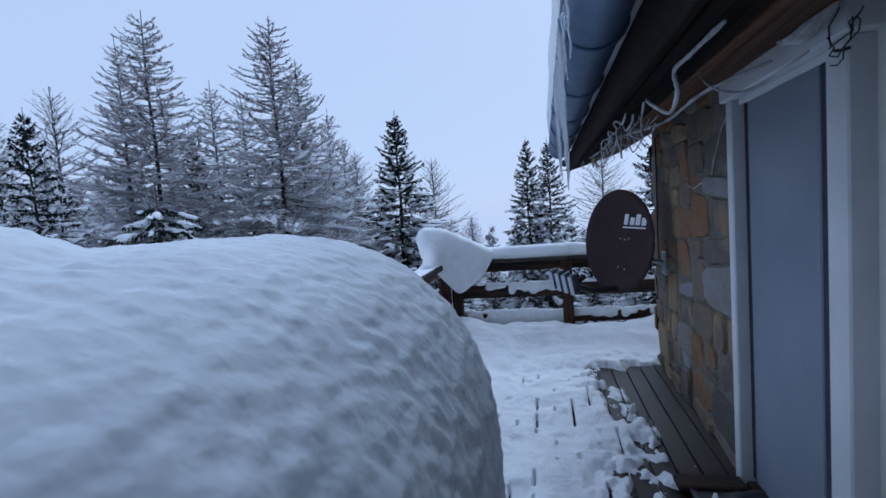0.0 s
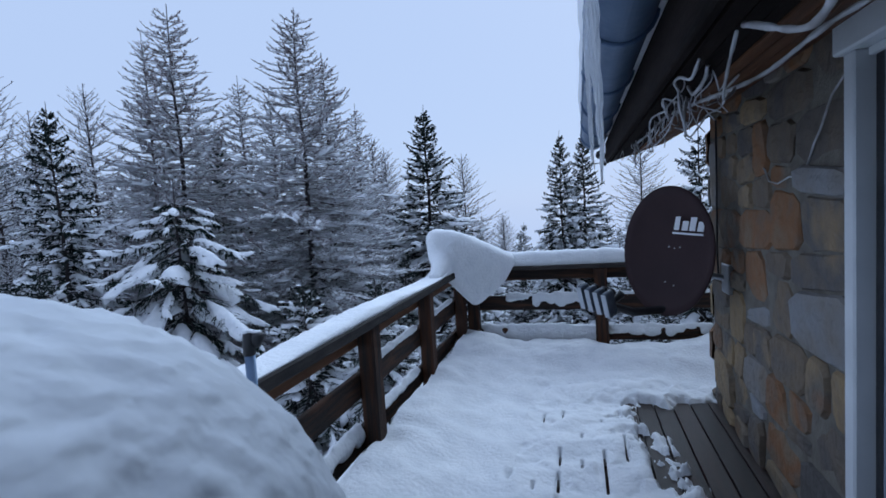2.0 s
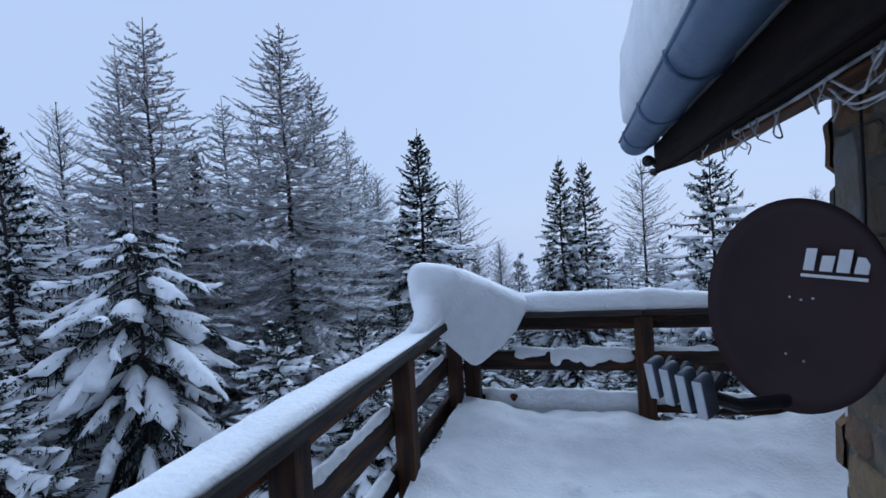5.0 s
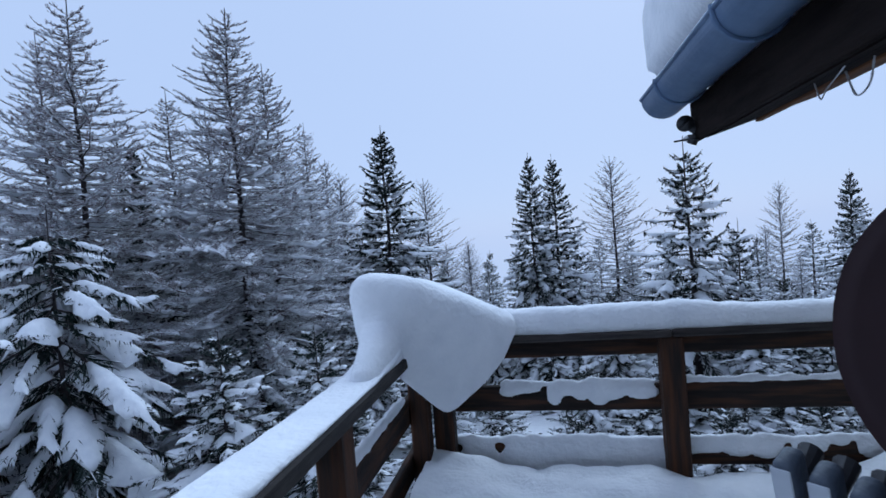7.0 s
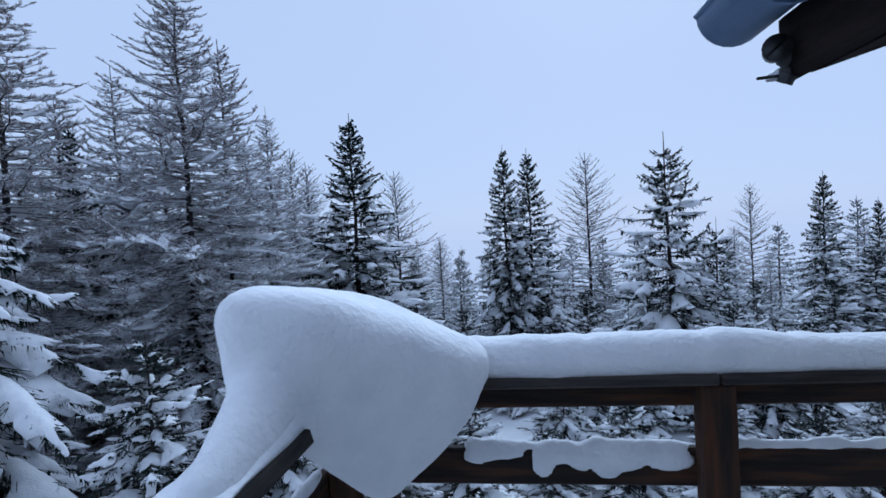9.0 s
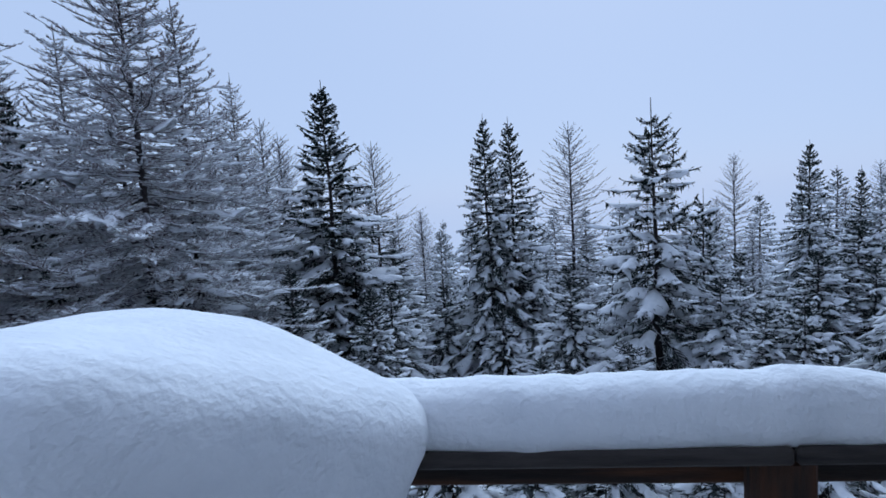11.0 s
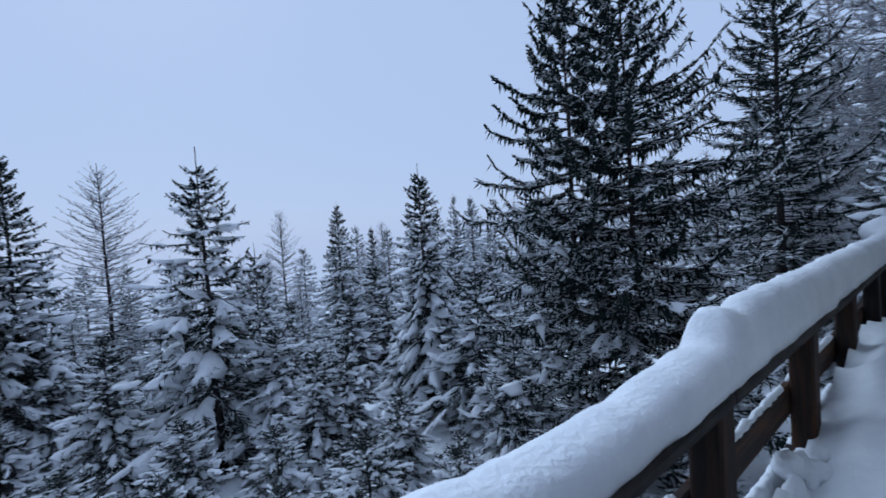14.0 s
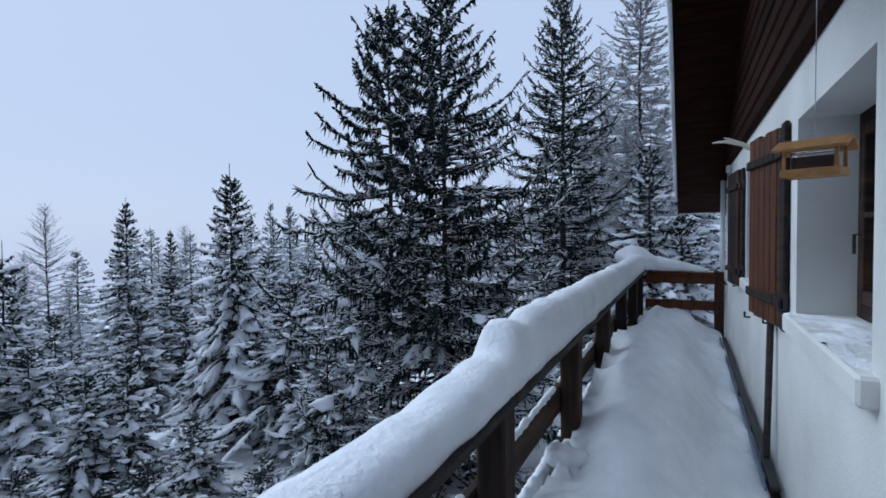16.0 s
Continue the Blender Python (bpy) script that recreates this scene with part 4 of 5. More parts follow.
spruce_e = conifer("spruce_tree", "tall slender dark spruce with upswept limbs and little snow", 17, 15, 3.2, size=(1, 0.85, 0.62, 0.36, 0.02), gap=0.4, per=6, slope=(-0.2, 0.25, 0.8), droop=(0.35, 0.35, 0.1), lift=(0.5, 0.45, 0.2), spacing=0.085, sub=2, comb=20, thick=0.022, dust=(0.3, 0.2, 0.08), laden=(0.5, 0.2, 0.08), pads=2, pad=0.9)
spruce_far = conifer("spruce_tree", "distant spruce under snow, haze painted into its pale needles", 14, 13, 3.0, gap=0.55, per=6, slope=(-0.45, 0.0, 0.75), spacing=0.3, sub=1, comb=5, thick=0.055, dust=(0.25, 0.25, 0.15), laden=(1.0, 0.9, 0.4), pads=2, pad=1.4, mat=NEEDLES_RIME_HAZE)
spruce_low = conifer("spruce_tree", LADEN, 15, 10, 3.9, size=(1, 0.85, 0.62, 0.33, 0.02), gap=0.46, per=6, slope=(-0.6, -0.2, 0.65), droop=(0.3, 0.35, 0.15), lift=(0.3, 0.3, 0.2), spread=0.38, spacing=0.12, sub=2, comb=14, thick=0.03, dust=(0.08, 0.08, 0.06), laden=(0.85, 0.75, 0.35), pads=3, pad=1.7)
larch_a = conifer("larch_tree", LARCH, 21, 15, 3.5, size=(1.05, 0.98, 0.76, 0.36, 0.03), base=1.2, gap=0.25, per=5, slope=(-0.45, -0.1, 0.3), droop=(0.0, 0.15, 0.1), lift=(0.15, 0.35, 0.25), spread=0.45, spacing=0.07, twig=0.16, fork=(0.5, 1.3), hang=0.3, up=0.5, cap=0.62, sub=4, thick=0.0064, bare=True, mat=TWIG, trunk=0.0095, dust=(1.0, 0.7, 0.25), rib=1.0, laden=(1.0, 1.0, 0.2), pads=3, pad=1.5, wander=0.02)
larch_b = conifer("larch_tree", LARCH, 22, 15, 3.1, size=(1.05, 0.98, 0.76, 0.36, 0.03), base=1.2, gap=0.27, per=5, slope=(-0.45, -0.1, 0.35), droop=(0.0, 0.15, 0.1), lift=(0.15, 0.35, 0.25), spread=0.45, spacing=0.08, twig=0.17, fork=(0.5, 1.3), hang=0.3, up=0.5, cap=0.62, sub=3, thick=0.0074, bare=True, mat=TWIG, trunk=0.009, dust=(1.0, 0.7, 0.25), rib=1.0, laden=(1.0, 1.0, 0.2), pads=3, pad=1.5, wander=0.02)
larch_r = conifer("larch_tree", "distant leafless larch, rime and painted haze in its pale twigs", 23, 14, 2.6, size=(1, 0.95, 0.8, 0.5, 0.04), base=1.2, gap=0.3, per=4, slope=(-0.2, 0.2, 0.8), droop=(0.0, 0.1, 0.1), lift=(0.2, 0.3, 0.2), spread=0.35, spacing=0.12, twig=0.2, fork=(0.5, 1.2), hang=0.3, up=0.45, cap=0.5, sub=3, thick=0.009, bare=True, mat=TWIG_RIME_HAZE, trunk=0.008, dust=(0.35, 0.25, 0.2), rib=0.4, laden=(0.3, 0.1, 0.0), pads=1, wander=0.02)
big = conifer("spruce_tree", "big twin-topped spruce close to the balcony, lightly snowed", 31, 10.2, 2.75, size=(1.14, 1.06, 0.86, 0.43, 0.03), base=0.3, gap=0.35, per=7, slope=(-0.35, -0.05, 0.7), droop=(0.35, 0.35, 0.0), lift=(0.5, 0.6, 0.15), spread=0.5, leader=0.35, spacing=0.045, twig=0.19, fork=(0.55, 1.1), hang=0.35, up=0.3, cap=0.38, sub=5, comb=40, thick=0.018, cross=1, dust=(0.42, 0.42, 0.28), laden=(0.5, 0.3, 0.12), pads=2, pad=1.5, trunk=0.0075, tops=((-0.45, 0.9, 9.7, 1.8, 3.0),), crowd=0.15)
near_spruce = conifer("spruce_tree", "broad spruce loaded with thick cushions of snow", 32, 7.5, 3.3, size=(1, 0.95, 0.8, 0.5, 0.15), base=0.4, gap=0.55, per=6, slope=(-0.75, -0.5, 0.1), droop=(0.2, 0.35, 0.3), lift=(0.15, 0.2, 0.2), spread=0.5, spacing=0.06, twig=0.26, cap=0.6, sub=4, comb=44, hang=0.6, thick=0.017, cross=1, dust=(0.08, 0.08, 0.1), laden=(0.9, 0.8, 0.9), pads=5, pad=1.8)

used = set()


def plant(tree, eye, az, el, dist, turn=0.0, wide=1.0):
    x, y, top = bearing(eye, az, el, dist)
    ob = stand(tree, x, y, top, turn, wide, tree.name not in used)
    used.add(tree.name)
    return ob


plant(big, E16, 63.7, 27.5, 9.4, 0.0)
plant(near_spruce, E7, -50.0, 6.0, 13.0, 0.4)
plant(larch_a, E7, -33.4, 24.9, 17.7, 1.0, 1.25)
plant(larch_b, E7, -30.0, 20.0, 20.5, 2.0, 1.15)
plant(larch_a, E7, -47.1, 23.8, 18.5, 0.3, 1.2)
plant(larch_b, E7, -49.6, 21.0, 19.5, 2.6, 0.9)
plant(larch_b, E7, -39.5, 17.0, 24, 4.0, 1.1)
plant(larch_b, E7, -26.0, 14.0, 25, 4.4, 0.9)
plant(spruce_b, E7, -59.5, 13.5, 16, 1.2)
plant(spruce_a, E7, -42.8, 12.0, 21, 3.3, 0.8)
plant(spruce_a, E7, -17.5, 13.4, 27, 0.7, 1.35)
plant(spruce_a, E7, -13.5, -7.5, 17, 2.0, 1.5)
plant(spruce_a, E7, -21.5, -5.0, 18, 4.0, 1.5)
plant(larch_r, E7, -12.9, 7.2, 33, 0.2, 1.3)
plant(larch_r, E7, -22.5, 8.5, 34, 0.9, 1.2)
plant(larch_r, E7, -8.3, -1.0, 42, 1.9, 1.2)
plant(spruce_b, E7, -0.8, 9.1, 25, 2.2, 0.95)
plant(spruce_a, E7, 1.9, 8.6, 26, 5.0, 1.05)
plant(larch_r, E7, 8.1, 7.6, 31, 1.4, 1.35)
plant(spruce_c, E7, 15.5, 8.6, 18.5, 0.5, 1.2)
plant(spruce_c, E7, 19.8, -0.2, 20, 2.5)
plant(larch_r, E7, 23.4, 3.0, 38, 3.0, 1.0)
plant(spruce_b, E12, 30.9, 3.6, 26, 1.0, 0.95)
plant(spruce_a, E12, 34.6, 0.8, 34, 2.0, 0.8)
plant(spruce_d, E12, 40.5, 7.3, 15.5, 0.0, 1.0)
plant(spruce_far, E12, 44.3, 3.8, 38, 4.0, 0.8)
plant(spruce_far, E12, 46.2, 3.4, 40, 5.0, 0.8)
plant(spruce_e, E16, 77.3, 27.0, 16.5, 0.0, 1.0)
plant(larch_a, E16, 85.5, 27.0, 19, 1.3)
plant(larch_b, E16, 81.5, 20.0, 22, 2.3)
plant(spruce_c, E16, 86.5, 10.0, 14.5, 0.3)
plant(spruce_c, E16, 72.0, 4.0, 15, 1.7)

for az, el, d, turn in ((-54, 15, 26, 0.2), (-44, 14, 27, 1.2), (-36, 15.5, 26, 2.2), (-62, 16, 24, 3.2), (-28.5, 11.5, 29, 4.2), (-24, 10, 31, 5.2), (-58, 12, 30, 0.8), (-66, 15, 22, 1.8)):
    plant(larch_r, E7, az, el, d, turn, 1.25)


def skyline(az):
    """How high the wood behind reaches, in degrees, along each bearing."""
    marks = ((-70, 9), (-24, 7), (-18, 2.5), (-12, -0.6), (-3, -2.2), (4, -2), (10, -1), (20, -1), (30, 0), (42, 2.2), (50, 3), (68, 4), (76, 10), (95, 14))
    for (a0, e0), (a1, e1) in zip(marks, marks[1:]):
        if a0 <= az <= a1:
            return e0 + (e1 - e0) * (az - a0) / (a1 - a0)
    return 5


rng = random.Random(5)
for dist, step, drop in ((46, 3.2, (-0.9, 0.6)), (36, 4.0, (0.5, 5)), (29, 5.2, (2, 7)), (22, 6.0, (6, 10)), (16, 7.5, (9, 13)), (12, 9.5, (15, 20))):
    az = -66 + rng.uniform(0, step)
    while az < 92:
        d = dist * rng.uniform(0.88, 1.13)
        keep = not (46 < az < 76 and d < 20) and not (-62 < az < -38 and d < 18) and not (az > 70 and d < 14) and not (-25 < az < -8 and d < 21) and not (-26 < az < 46 and dist < 25 and rng.random() < 0.6)
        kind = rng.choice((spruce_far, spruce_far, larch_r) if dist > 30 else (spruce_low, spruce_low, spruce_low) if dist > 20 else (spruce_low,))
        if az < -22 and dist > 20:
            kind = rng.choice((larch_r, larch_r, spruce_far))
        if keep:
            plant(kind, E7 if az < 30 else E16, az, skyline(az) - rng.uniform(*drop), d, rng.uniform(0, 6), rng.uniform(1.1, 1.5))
        az += step * rng.uniform(0.7, 1.3)
for az, d, top in ((22, 10.5, -2.0), (29, 9.5, -2.2), (36, 10.5, -1.7), (43, 9.0, -2.1), (50, 8.0, -2.2), (56, 6.6, -2.0), (70, 8.4, -1.6), (13, 11.5, -1.8), (3, 11.0, -2.0)):
    x, y, _ = bearing(E16, az, 0, d)
    stand(spruce_low, x, y, top, az, 1.5)
for az, d, top in ((27, 12.5, -1.0), (23, 15.0, -0.8), (46, 13.5, 0.6), (50, 11.5, -0.6), (54, 12.5, -0.4), (58, 12.0, -0.9), (70, 12.0, 0.2)):
    x, y, _ = bearing(E16, az, 0, d)
    stand(spruce_low, x, y, top, az * 2, 1.35)
for az, d, top in ((-24, 10.5, -1.3), (-15, 9.6, -1.5), (-6, 9.9, -1.2), (2, 9.2, -1.6), (10, 10.2, -1.3), (18, 9.4, -1.5), (26, 10.2, -1.3), (34, 9.8, -1.6)):
    x, y, _ = bearing(E7, az, 0, d)
    stand(spruce_low, x, y, top, az * 3, 1.5)
# unseen trees added behind and beside the house to block light from there
for i in range(9):
    az = 118 + i * 14 + rng.uniform(-3, 3)
    x, y, _ = bearing((2.5, 3.0, 0), az, 0, rng.uniform(13, 17))
    stand(spruce_low, x, y, rng.uniform(8, 12), az, 1.3)


# ---- deck boards ----
k = 0
x = 0.29
while x < 2.84:
    for y0, y1 in ((-3.0, 1.2), (1.2, 5.4), (5.4, 9.5)):
        s = part("plank", box((-PLANK / 2 + 0.004, -(y1 - y0) / 2 + 0.002, -0.045), (PLANK / 2 - 0.004, (y1 - y0) / 2 - 0.002, 0.0), 0.004), DECK, deck)
        s.location = (x + PLANK / 2, (y0 + y1) / 2, random.uniform(-0.003, 0.0))
    x += PLANK
x = 2.87
while x < 10.4:
    s = part("plank", box((-PLANK / 2 + 0.004, -0.62, -0.045), (PLANK / 2 - 0.004, 0.62, 0.0), 0.004), DECK, deck)
    s.location = (x + PLANK / 2, 8.88, random.uniform(-0.003, 0.0))
    x += PLANK


# ---- stone facing of the side wall ----
def cut(poly, p, d):
    """Splits a convex polygon along the line through p in direction d."""
    a, b = [], []
    n = len(poly)
    for i in range(n):
        u, v = poly[i], poly[(i + 1) % n]
        su = (u[0] - p[0]) * d[1] - (u[1] - p[1]) * d[0]
        sv = (v[0] - p[0]) * d[1] - (v[1] - p[1]) * d[0]
        (a if su >= 0 else b).append(u)
        if su * sv < 0:
            k = su / (su - sv)
            w = (u[0] + (v[0] - u[0]) * k, u[1] + (v[1] - u[1]) * k)
            a.append(w), b.append(w)
    return a, b


def area(poly):
    return abs(sum(u[0] * v[1] - v[0] * u[1] for u, v in zip(poly, poly[1:] + poly[:1]))) / 2


def break_up(r, poly, lo, hi, out):
    """Breaks a wall face into irregular slabs."""
    ys, zs = [q[0] for q in poly], [q[1] for q in poly]
    w, h = max(ys) - min(ys), max(zs) - min(zs)
    if area(poly) < r.uniform(lo, hi) and max(w, h) < 3.2 * min(w, h):
        out.append(poly)
        return
    p = (min(ys) + w * r.uniform(0.35, 0.65), min(zs) + h * r.uniform(0.32, 0.68))
    t = r.gauss(0, 0.1) + (math.pi / 2 if w > h * r.uniform(1.2, 2.3) else 0)
    for q in cut(poly, p, (math.cos(t), math.sin(t))):
        if len(q) > 2 and area(q) > 0.004:
            break_up(r, q, lo, hi, out)


def slab(poly, depth, joint, r):
    """One rough slab from its outline (y, z): nearly flat face towards -x, chipped edge. Returns the mesh and its centre."""
    cy, cz = sum(q[0] for q in poly) / len(poly), sum(q[1] for q in poly) / len(poly)
    rim = []
    n = len(poly)
    for i in range(n):
        u, v = poly[i], poly[(i + 1) % n]
        for k in (0.18, 0.5, 0.82):
            rim.append((u[0] + (v[0] - u[0]) * k - cy, u[1] + (v[1] - u[1]) * k - cz))
    size = max(0.03, min(max(abs(a) for a, _ in rim), max(abs(b) for _, b in rim)))
    ring = []
    for a, b in rim:
        k = 1 - (joint + r.uniform(0, 0.01)) / max(math.hypot(a, b), 0.03)
        ring.append((a * k, b * k))
    bm = bmesh.new()
    back = [bm.verts.new((0.0, a, b)) for a, b in ring]
    edge = [bm.verts.new((-depth * r.uniform(0.6, 0.85), a, b)) for a, b in ring]
    k = 1 - min(0.012 / size, 0.25)
    tilt, tilt2 = r.uniform(-0.06, 0.06), r.uniform(-0.06, 0.06)
    face = [bm.verts.new((-depth + tilt * a + tilt2 * b + r.uniform(-0.004, 0.004), a * k, b * k)) for a, b in ring]
    mid = bm.verts.new((-depth - r.uniform(-0.002, 0.012), 0, 0))
    m = len(ring)
    for i in range(m):
        j = (i + 1) % m
        bm.faces.new((back[i], back[j], edge[j], edge[i]))
        bm.faces.new((edge[i], edge[j], face[j], face[i]))
        bm.faces.new((face[i], face[j], mid))
    return bm, cy, cz


part("mortar_bed", box((2.860, 6.05, -0.2), (2.899, 8.19, 2.6), 0.0), MORTAR, wall_stone, "brown mortar between the stones")
r = random.Random(21)
cells = []
break_up(r, [(5.98, -0.12), (8.2, -0.12), (8.2, 2.6), (5.98, 2.6)], 0.02, 0.25, cells)
for poly in cells:
    bm, cy, cz = slab(poly, r.uniform(0.045, 0.075), 0.0, r)
    s = part("stone", bm, STONE, wall_stone)
    s.location = (WALL_X + 0.035, cy, cz)
# quoins turning the corner towards the front
z = -0.12
while z < 2.5:
    h = r.uniform(0.16, 0.4)
    top = min(z + h, 2.6)
    bm, cy, cz = slab([(-0.16, z), (0.15, z), (0.15, top), (-0.16, top)], r.uniform(0.05, 0.11), 0.006, r)
    s = part("stone", bm, STONE, wall_stone)
    s.rotation_euler = (0, 0, -math.pi / 2)
    s.location = (WALL_X + 0.14 + r.uniform(-0.05, 0.02), 8.2, cz)
    z += h

# ---- front windows ----
def window(name, label, w):
    x0, x1, z0, z1 = w
    t = thing(name, label, "window", kind="structure")
    y = FRONT_Y - 0.27
    for a, b in (((x0, z0), (x0 + 0.07, z1)), ((x1 - 0.07, z0), (x1, z1)), ((x0 + 0.07, z1 - 0.07), (x1 - 0.07, z1)), ((x0 + 0.07, z0), (x1 - 0.07, z0 + 0.08))):
        part("window_frame", box((a[0], y - 0.07, a[1]), (b[0], y, b[1]), 0.006), WOOD_LONG, t, "dark brown window frame")
    xm = (x0 + x1) / 2
    for a, b in ((x0 + 0.075, xm - 0.004), (xm + 0.004, x1 - 0.075)):
        bm = bmesh.new()
        for p, q in (((a, z0 + 0.085), (a + 0.06, z1 - 0.075)), ((b - 0.06, z0 + 0.085), (b, z1 - 0.075)), ((a + 0.06, z1 - 0.135), (b - 0.06, z1 - 0.075)), ((a + 0.06, z0 + 0.085), (b - 0.06, z0 + 0.155)), ((a + 0.06, (z0 + z1) / 2 - 0.014), (b - 0.06, (z0 + z1) / 2 + 0.014))):
            box((p[0], y - 0.055, p[1]), (q[0], y + 0.012, q[1]), 0.005, bm)
        sash = part("sash", bm, WOOD_LONG, t)
        for q0, q1 in ((z0 + 0.155, (z0 + z1) / 2 - 0.014), ((z0 + z1) / 2 + 0.014, z1 - 0.135)):
            g = part("pane", box((a + 0.06, y - 0.03, q0), (b - 0.06, y - 0.026, q1), 0), GLASS, sash, "clear window pane")
            g.visible_shadow = False
        part("sash_handle", tube([(b - 0.03, y + 0.012, (z0 + z1) / 2 - 0.1), (b - 0.03, y + 0.04, (z0 + z1) / 2 - 0.1), (b - 0.03, y + 0.04, (z0 + z1) / 2 - 0.2)], 0.008, 6), BLACK, sash, "small dark handle")
    part("window_sill", box((x0 - 0.08, FRONT_Y - 0.26, z0 - 0.11), (x1 + 0.04, FRONT_Y + 0.06, z0 - 0.002), 0.012), PLASTER, t, "thick white sill dusted with snow")
    part("sill_snow", sheet("sill_snow", x0 + 0.01, x1 - 0.01, FRONT_Y - 0.25, FRONT_Y + 0.05, 0.02, lambda x, y: z0 + 0.002 + 0.022 * fbm(x * 5, y * 7)), SNOW, t, "thin patchy snow on the sill", smooth=True)
    c = part("curtain", raw_mesh("curtain", *pleats(x0 + 0.06, x1 - 0.06, z0 + 0.05, z1 - 0.05, y - 0.13)), CURTAIN, None, smooth=True)
    tagged(c, "beige pleated curtain hanging behind the window", "curtain")
    return t


def pleats(x0, x1, z0, z1, y):
    n = 60
    v = [(x0 + (x1 - x0) * i / n, y + 0.018 * math.sin(i * 1.25) + 0.006 * math.sin(i * 2.9), z) for i in range(n + 1) for z in (z0, z1)]
    return np.array(v), np.array([(2 * i, 2 * i + 2, 2 * i + 3, 2 * i + 1) for i in range(n)])


window("window_1", "deep-set window with dark brown sashes and a white sill", WIN[0])
window("window_2", "deep-set window with dark brown sashes and a white sill", WIN[1])
# added near-black panel, stands for the unlit room behind the curtains
tagged(part("room_behind_windows", box((3.3, 7.2, 0.9), (8.2, 7.26, 2.65), 0), WOOD_SOFFIT), "near-black panel added behind the windows to keep the room dark", "wall", kind="structure")


def shutter_leaf(parent_label, a, b, mat):
    """A boarded shutter leaf with two battens, standing between two plan points."""
    t = thing("window_shutter", parent_label, "shutter", (*a, 0), group="window shutters")
    d = Vector((b[0] - a[0], b[1] - a[1], 0))
    t.rotation_euler = (0, 0, math.atan2(d.y, d.x))
    w = d.length
    n = 5
    for i in range(n):
        part("board", box((w * i / n + 0.003, -0.014, 1.075 + 0.012 * random.random()), (w * (i + 1) / n - 0.003, 0.014, 2.355 - 0.02 * random.random()), 0.006), mat, t)
    for z in (1.215, 2.135):
        part("batten", box((0.0, 0.0145, z), (w, 0.036, z + 0.065), 0.008), WOOD_DARK, t)
    for z in (1.26, 2.18):
        part("hinge", tube([(0.0, 0.0, z - 0.05), (0.0, 0.0, z + 0.05)], 0.014, 8), BLACK, t, "black iron hinge")
    part("shutter_catch", tube([(w * 0.9, 0.02, 1.05), (w * 1.02, 0.035, 1.04), (w * 1.02, 0.035, 1.08)], 0.008, 6), BLACK, t, "black iron catch")
    return t


shutter_leaf("red-brown boarded shutter leaf folded open against the white wall", (5.40, 8.275), (5.97, 8.365), WOOD_RED)
shutter_leaf("dark inner shutter leaf folded flat behind the outer one", (5.20, 8.262), (5.74, 8.275), WOOD_LONG)
shutter_leaf("dark brown boarded shutter leaf folded open against the wall", (7.85, 8.285), (8.42, 8.345), WOOD_DARK)
shutter_leaf("dark inner shutter leaf folded flat behind the outer one", (7.70, 8.262), (8.24, 8.272), WOOD_LONG)

# ---- bird feeder hanging before the window ----
feeder = thing("bird_feeder", "light pine bird feeder with a pitched roof hanging on a string", "bird feeder", (3.5, 8.45, 1.868))
feeder.scale = (0.55, 0.55, 0.55)
feeder.rotation_euler = (0, 0, radians(-24))
part("floor_tray", box((-0.10, -0.125, -0.012), (0.10, 0.125, 0.0), 0.003), WOOD_PINE, feeder)
for a, b in (((-0.10, -0.135, -0.012), (0.10, -0.1255, 0.03)), ((-0.10, 0.1255, -0.012), (0.10, 0.135, 0.03)), ((-0.108, -0.135, -0.012), (-0.1005, 0.135, 0.03)), ((0.1005, -0.135, -0.012), (0.108, 0.135, 0.03))):
    part("rim", box(a, b, 0.002), WOOD_PINE, feeder)
for sx in (-0.09, 0.09):
    for sy in (-0.118, 0.118):
        part("corner_post", box((sx - 0.009, sy - 0.009, 0.0), (sx + 0.009, sy + 0.009, 0.15), 0.002), WOOD_PINE, feeder)
for s in (-1, 1):
    part("roof_board", prism([(0, 0.185), (s * 0.135, 0.128), (s * 0.139, 0.141), (0, 0.201)][:: s], 0.34, Matrix(((1, 0, 0, 0), (0, 0, -1, 0.17), (0, 1, 0, 0), (0, 0, 0, 1)))), WOOD_PINE, feeder)
part("seed", box((-0.045, -0.095, 0.002), (0.045, 0.095, 0.10), 0.004), WOOD_RED, feeder, "brown seed filling")
part("seed_hopper", box((-0.05, -0.10, 0.001), (0.05, 0.10, 0.13), 0.004), GLASS, feeder, "clear seed hopper")
part("string", tube([(0, 0, 0.2), (0.003, 0.0, 0.8), (0, 0, 1.70)], 0.0025, 5), FRINGE, feeder)

# ---- antler trophy on the wall ----
antler = thing("antler", "bleached branching antler fixed to the white wall", "antler", (6.4, 8.25, 2.275))
part("beam_of_antler", tube([(0, 0, 0), (-0.01, 0.06, 0.07), (-0.03, 0.15, 0.13), (-0.05, 0.26, 0.155), (-0.06, 0.36, 0.15)], [0.022, 0.021, 0.019, 0.014, 0.004], 8), ANTLER, antler, smooth=True)
part("tine", tube([(-0.03, 0.15, 0.13), (-0.08, 0.22, 0.16), (-0.10, 0.28, 0.18)], [0.015, 0.011, 0.003], 8), ANTLER, antler, smooth=True)

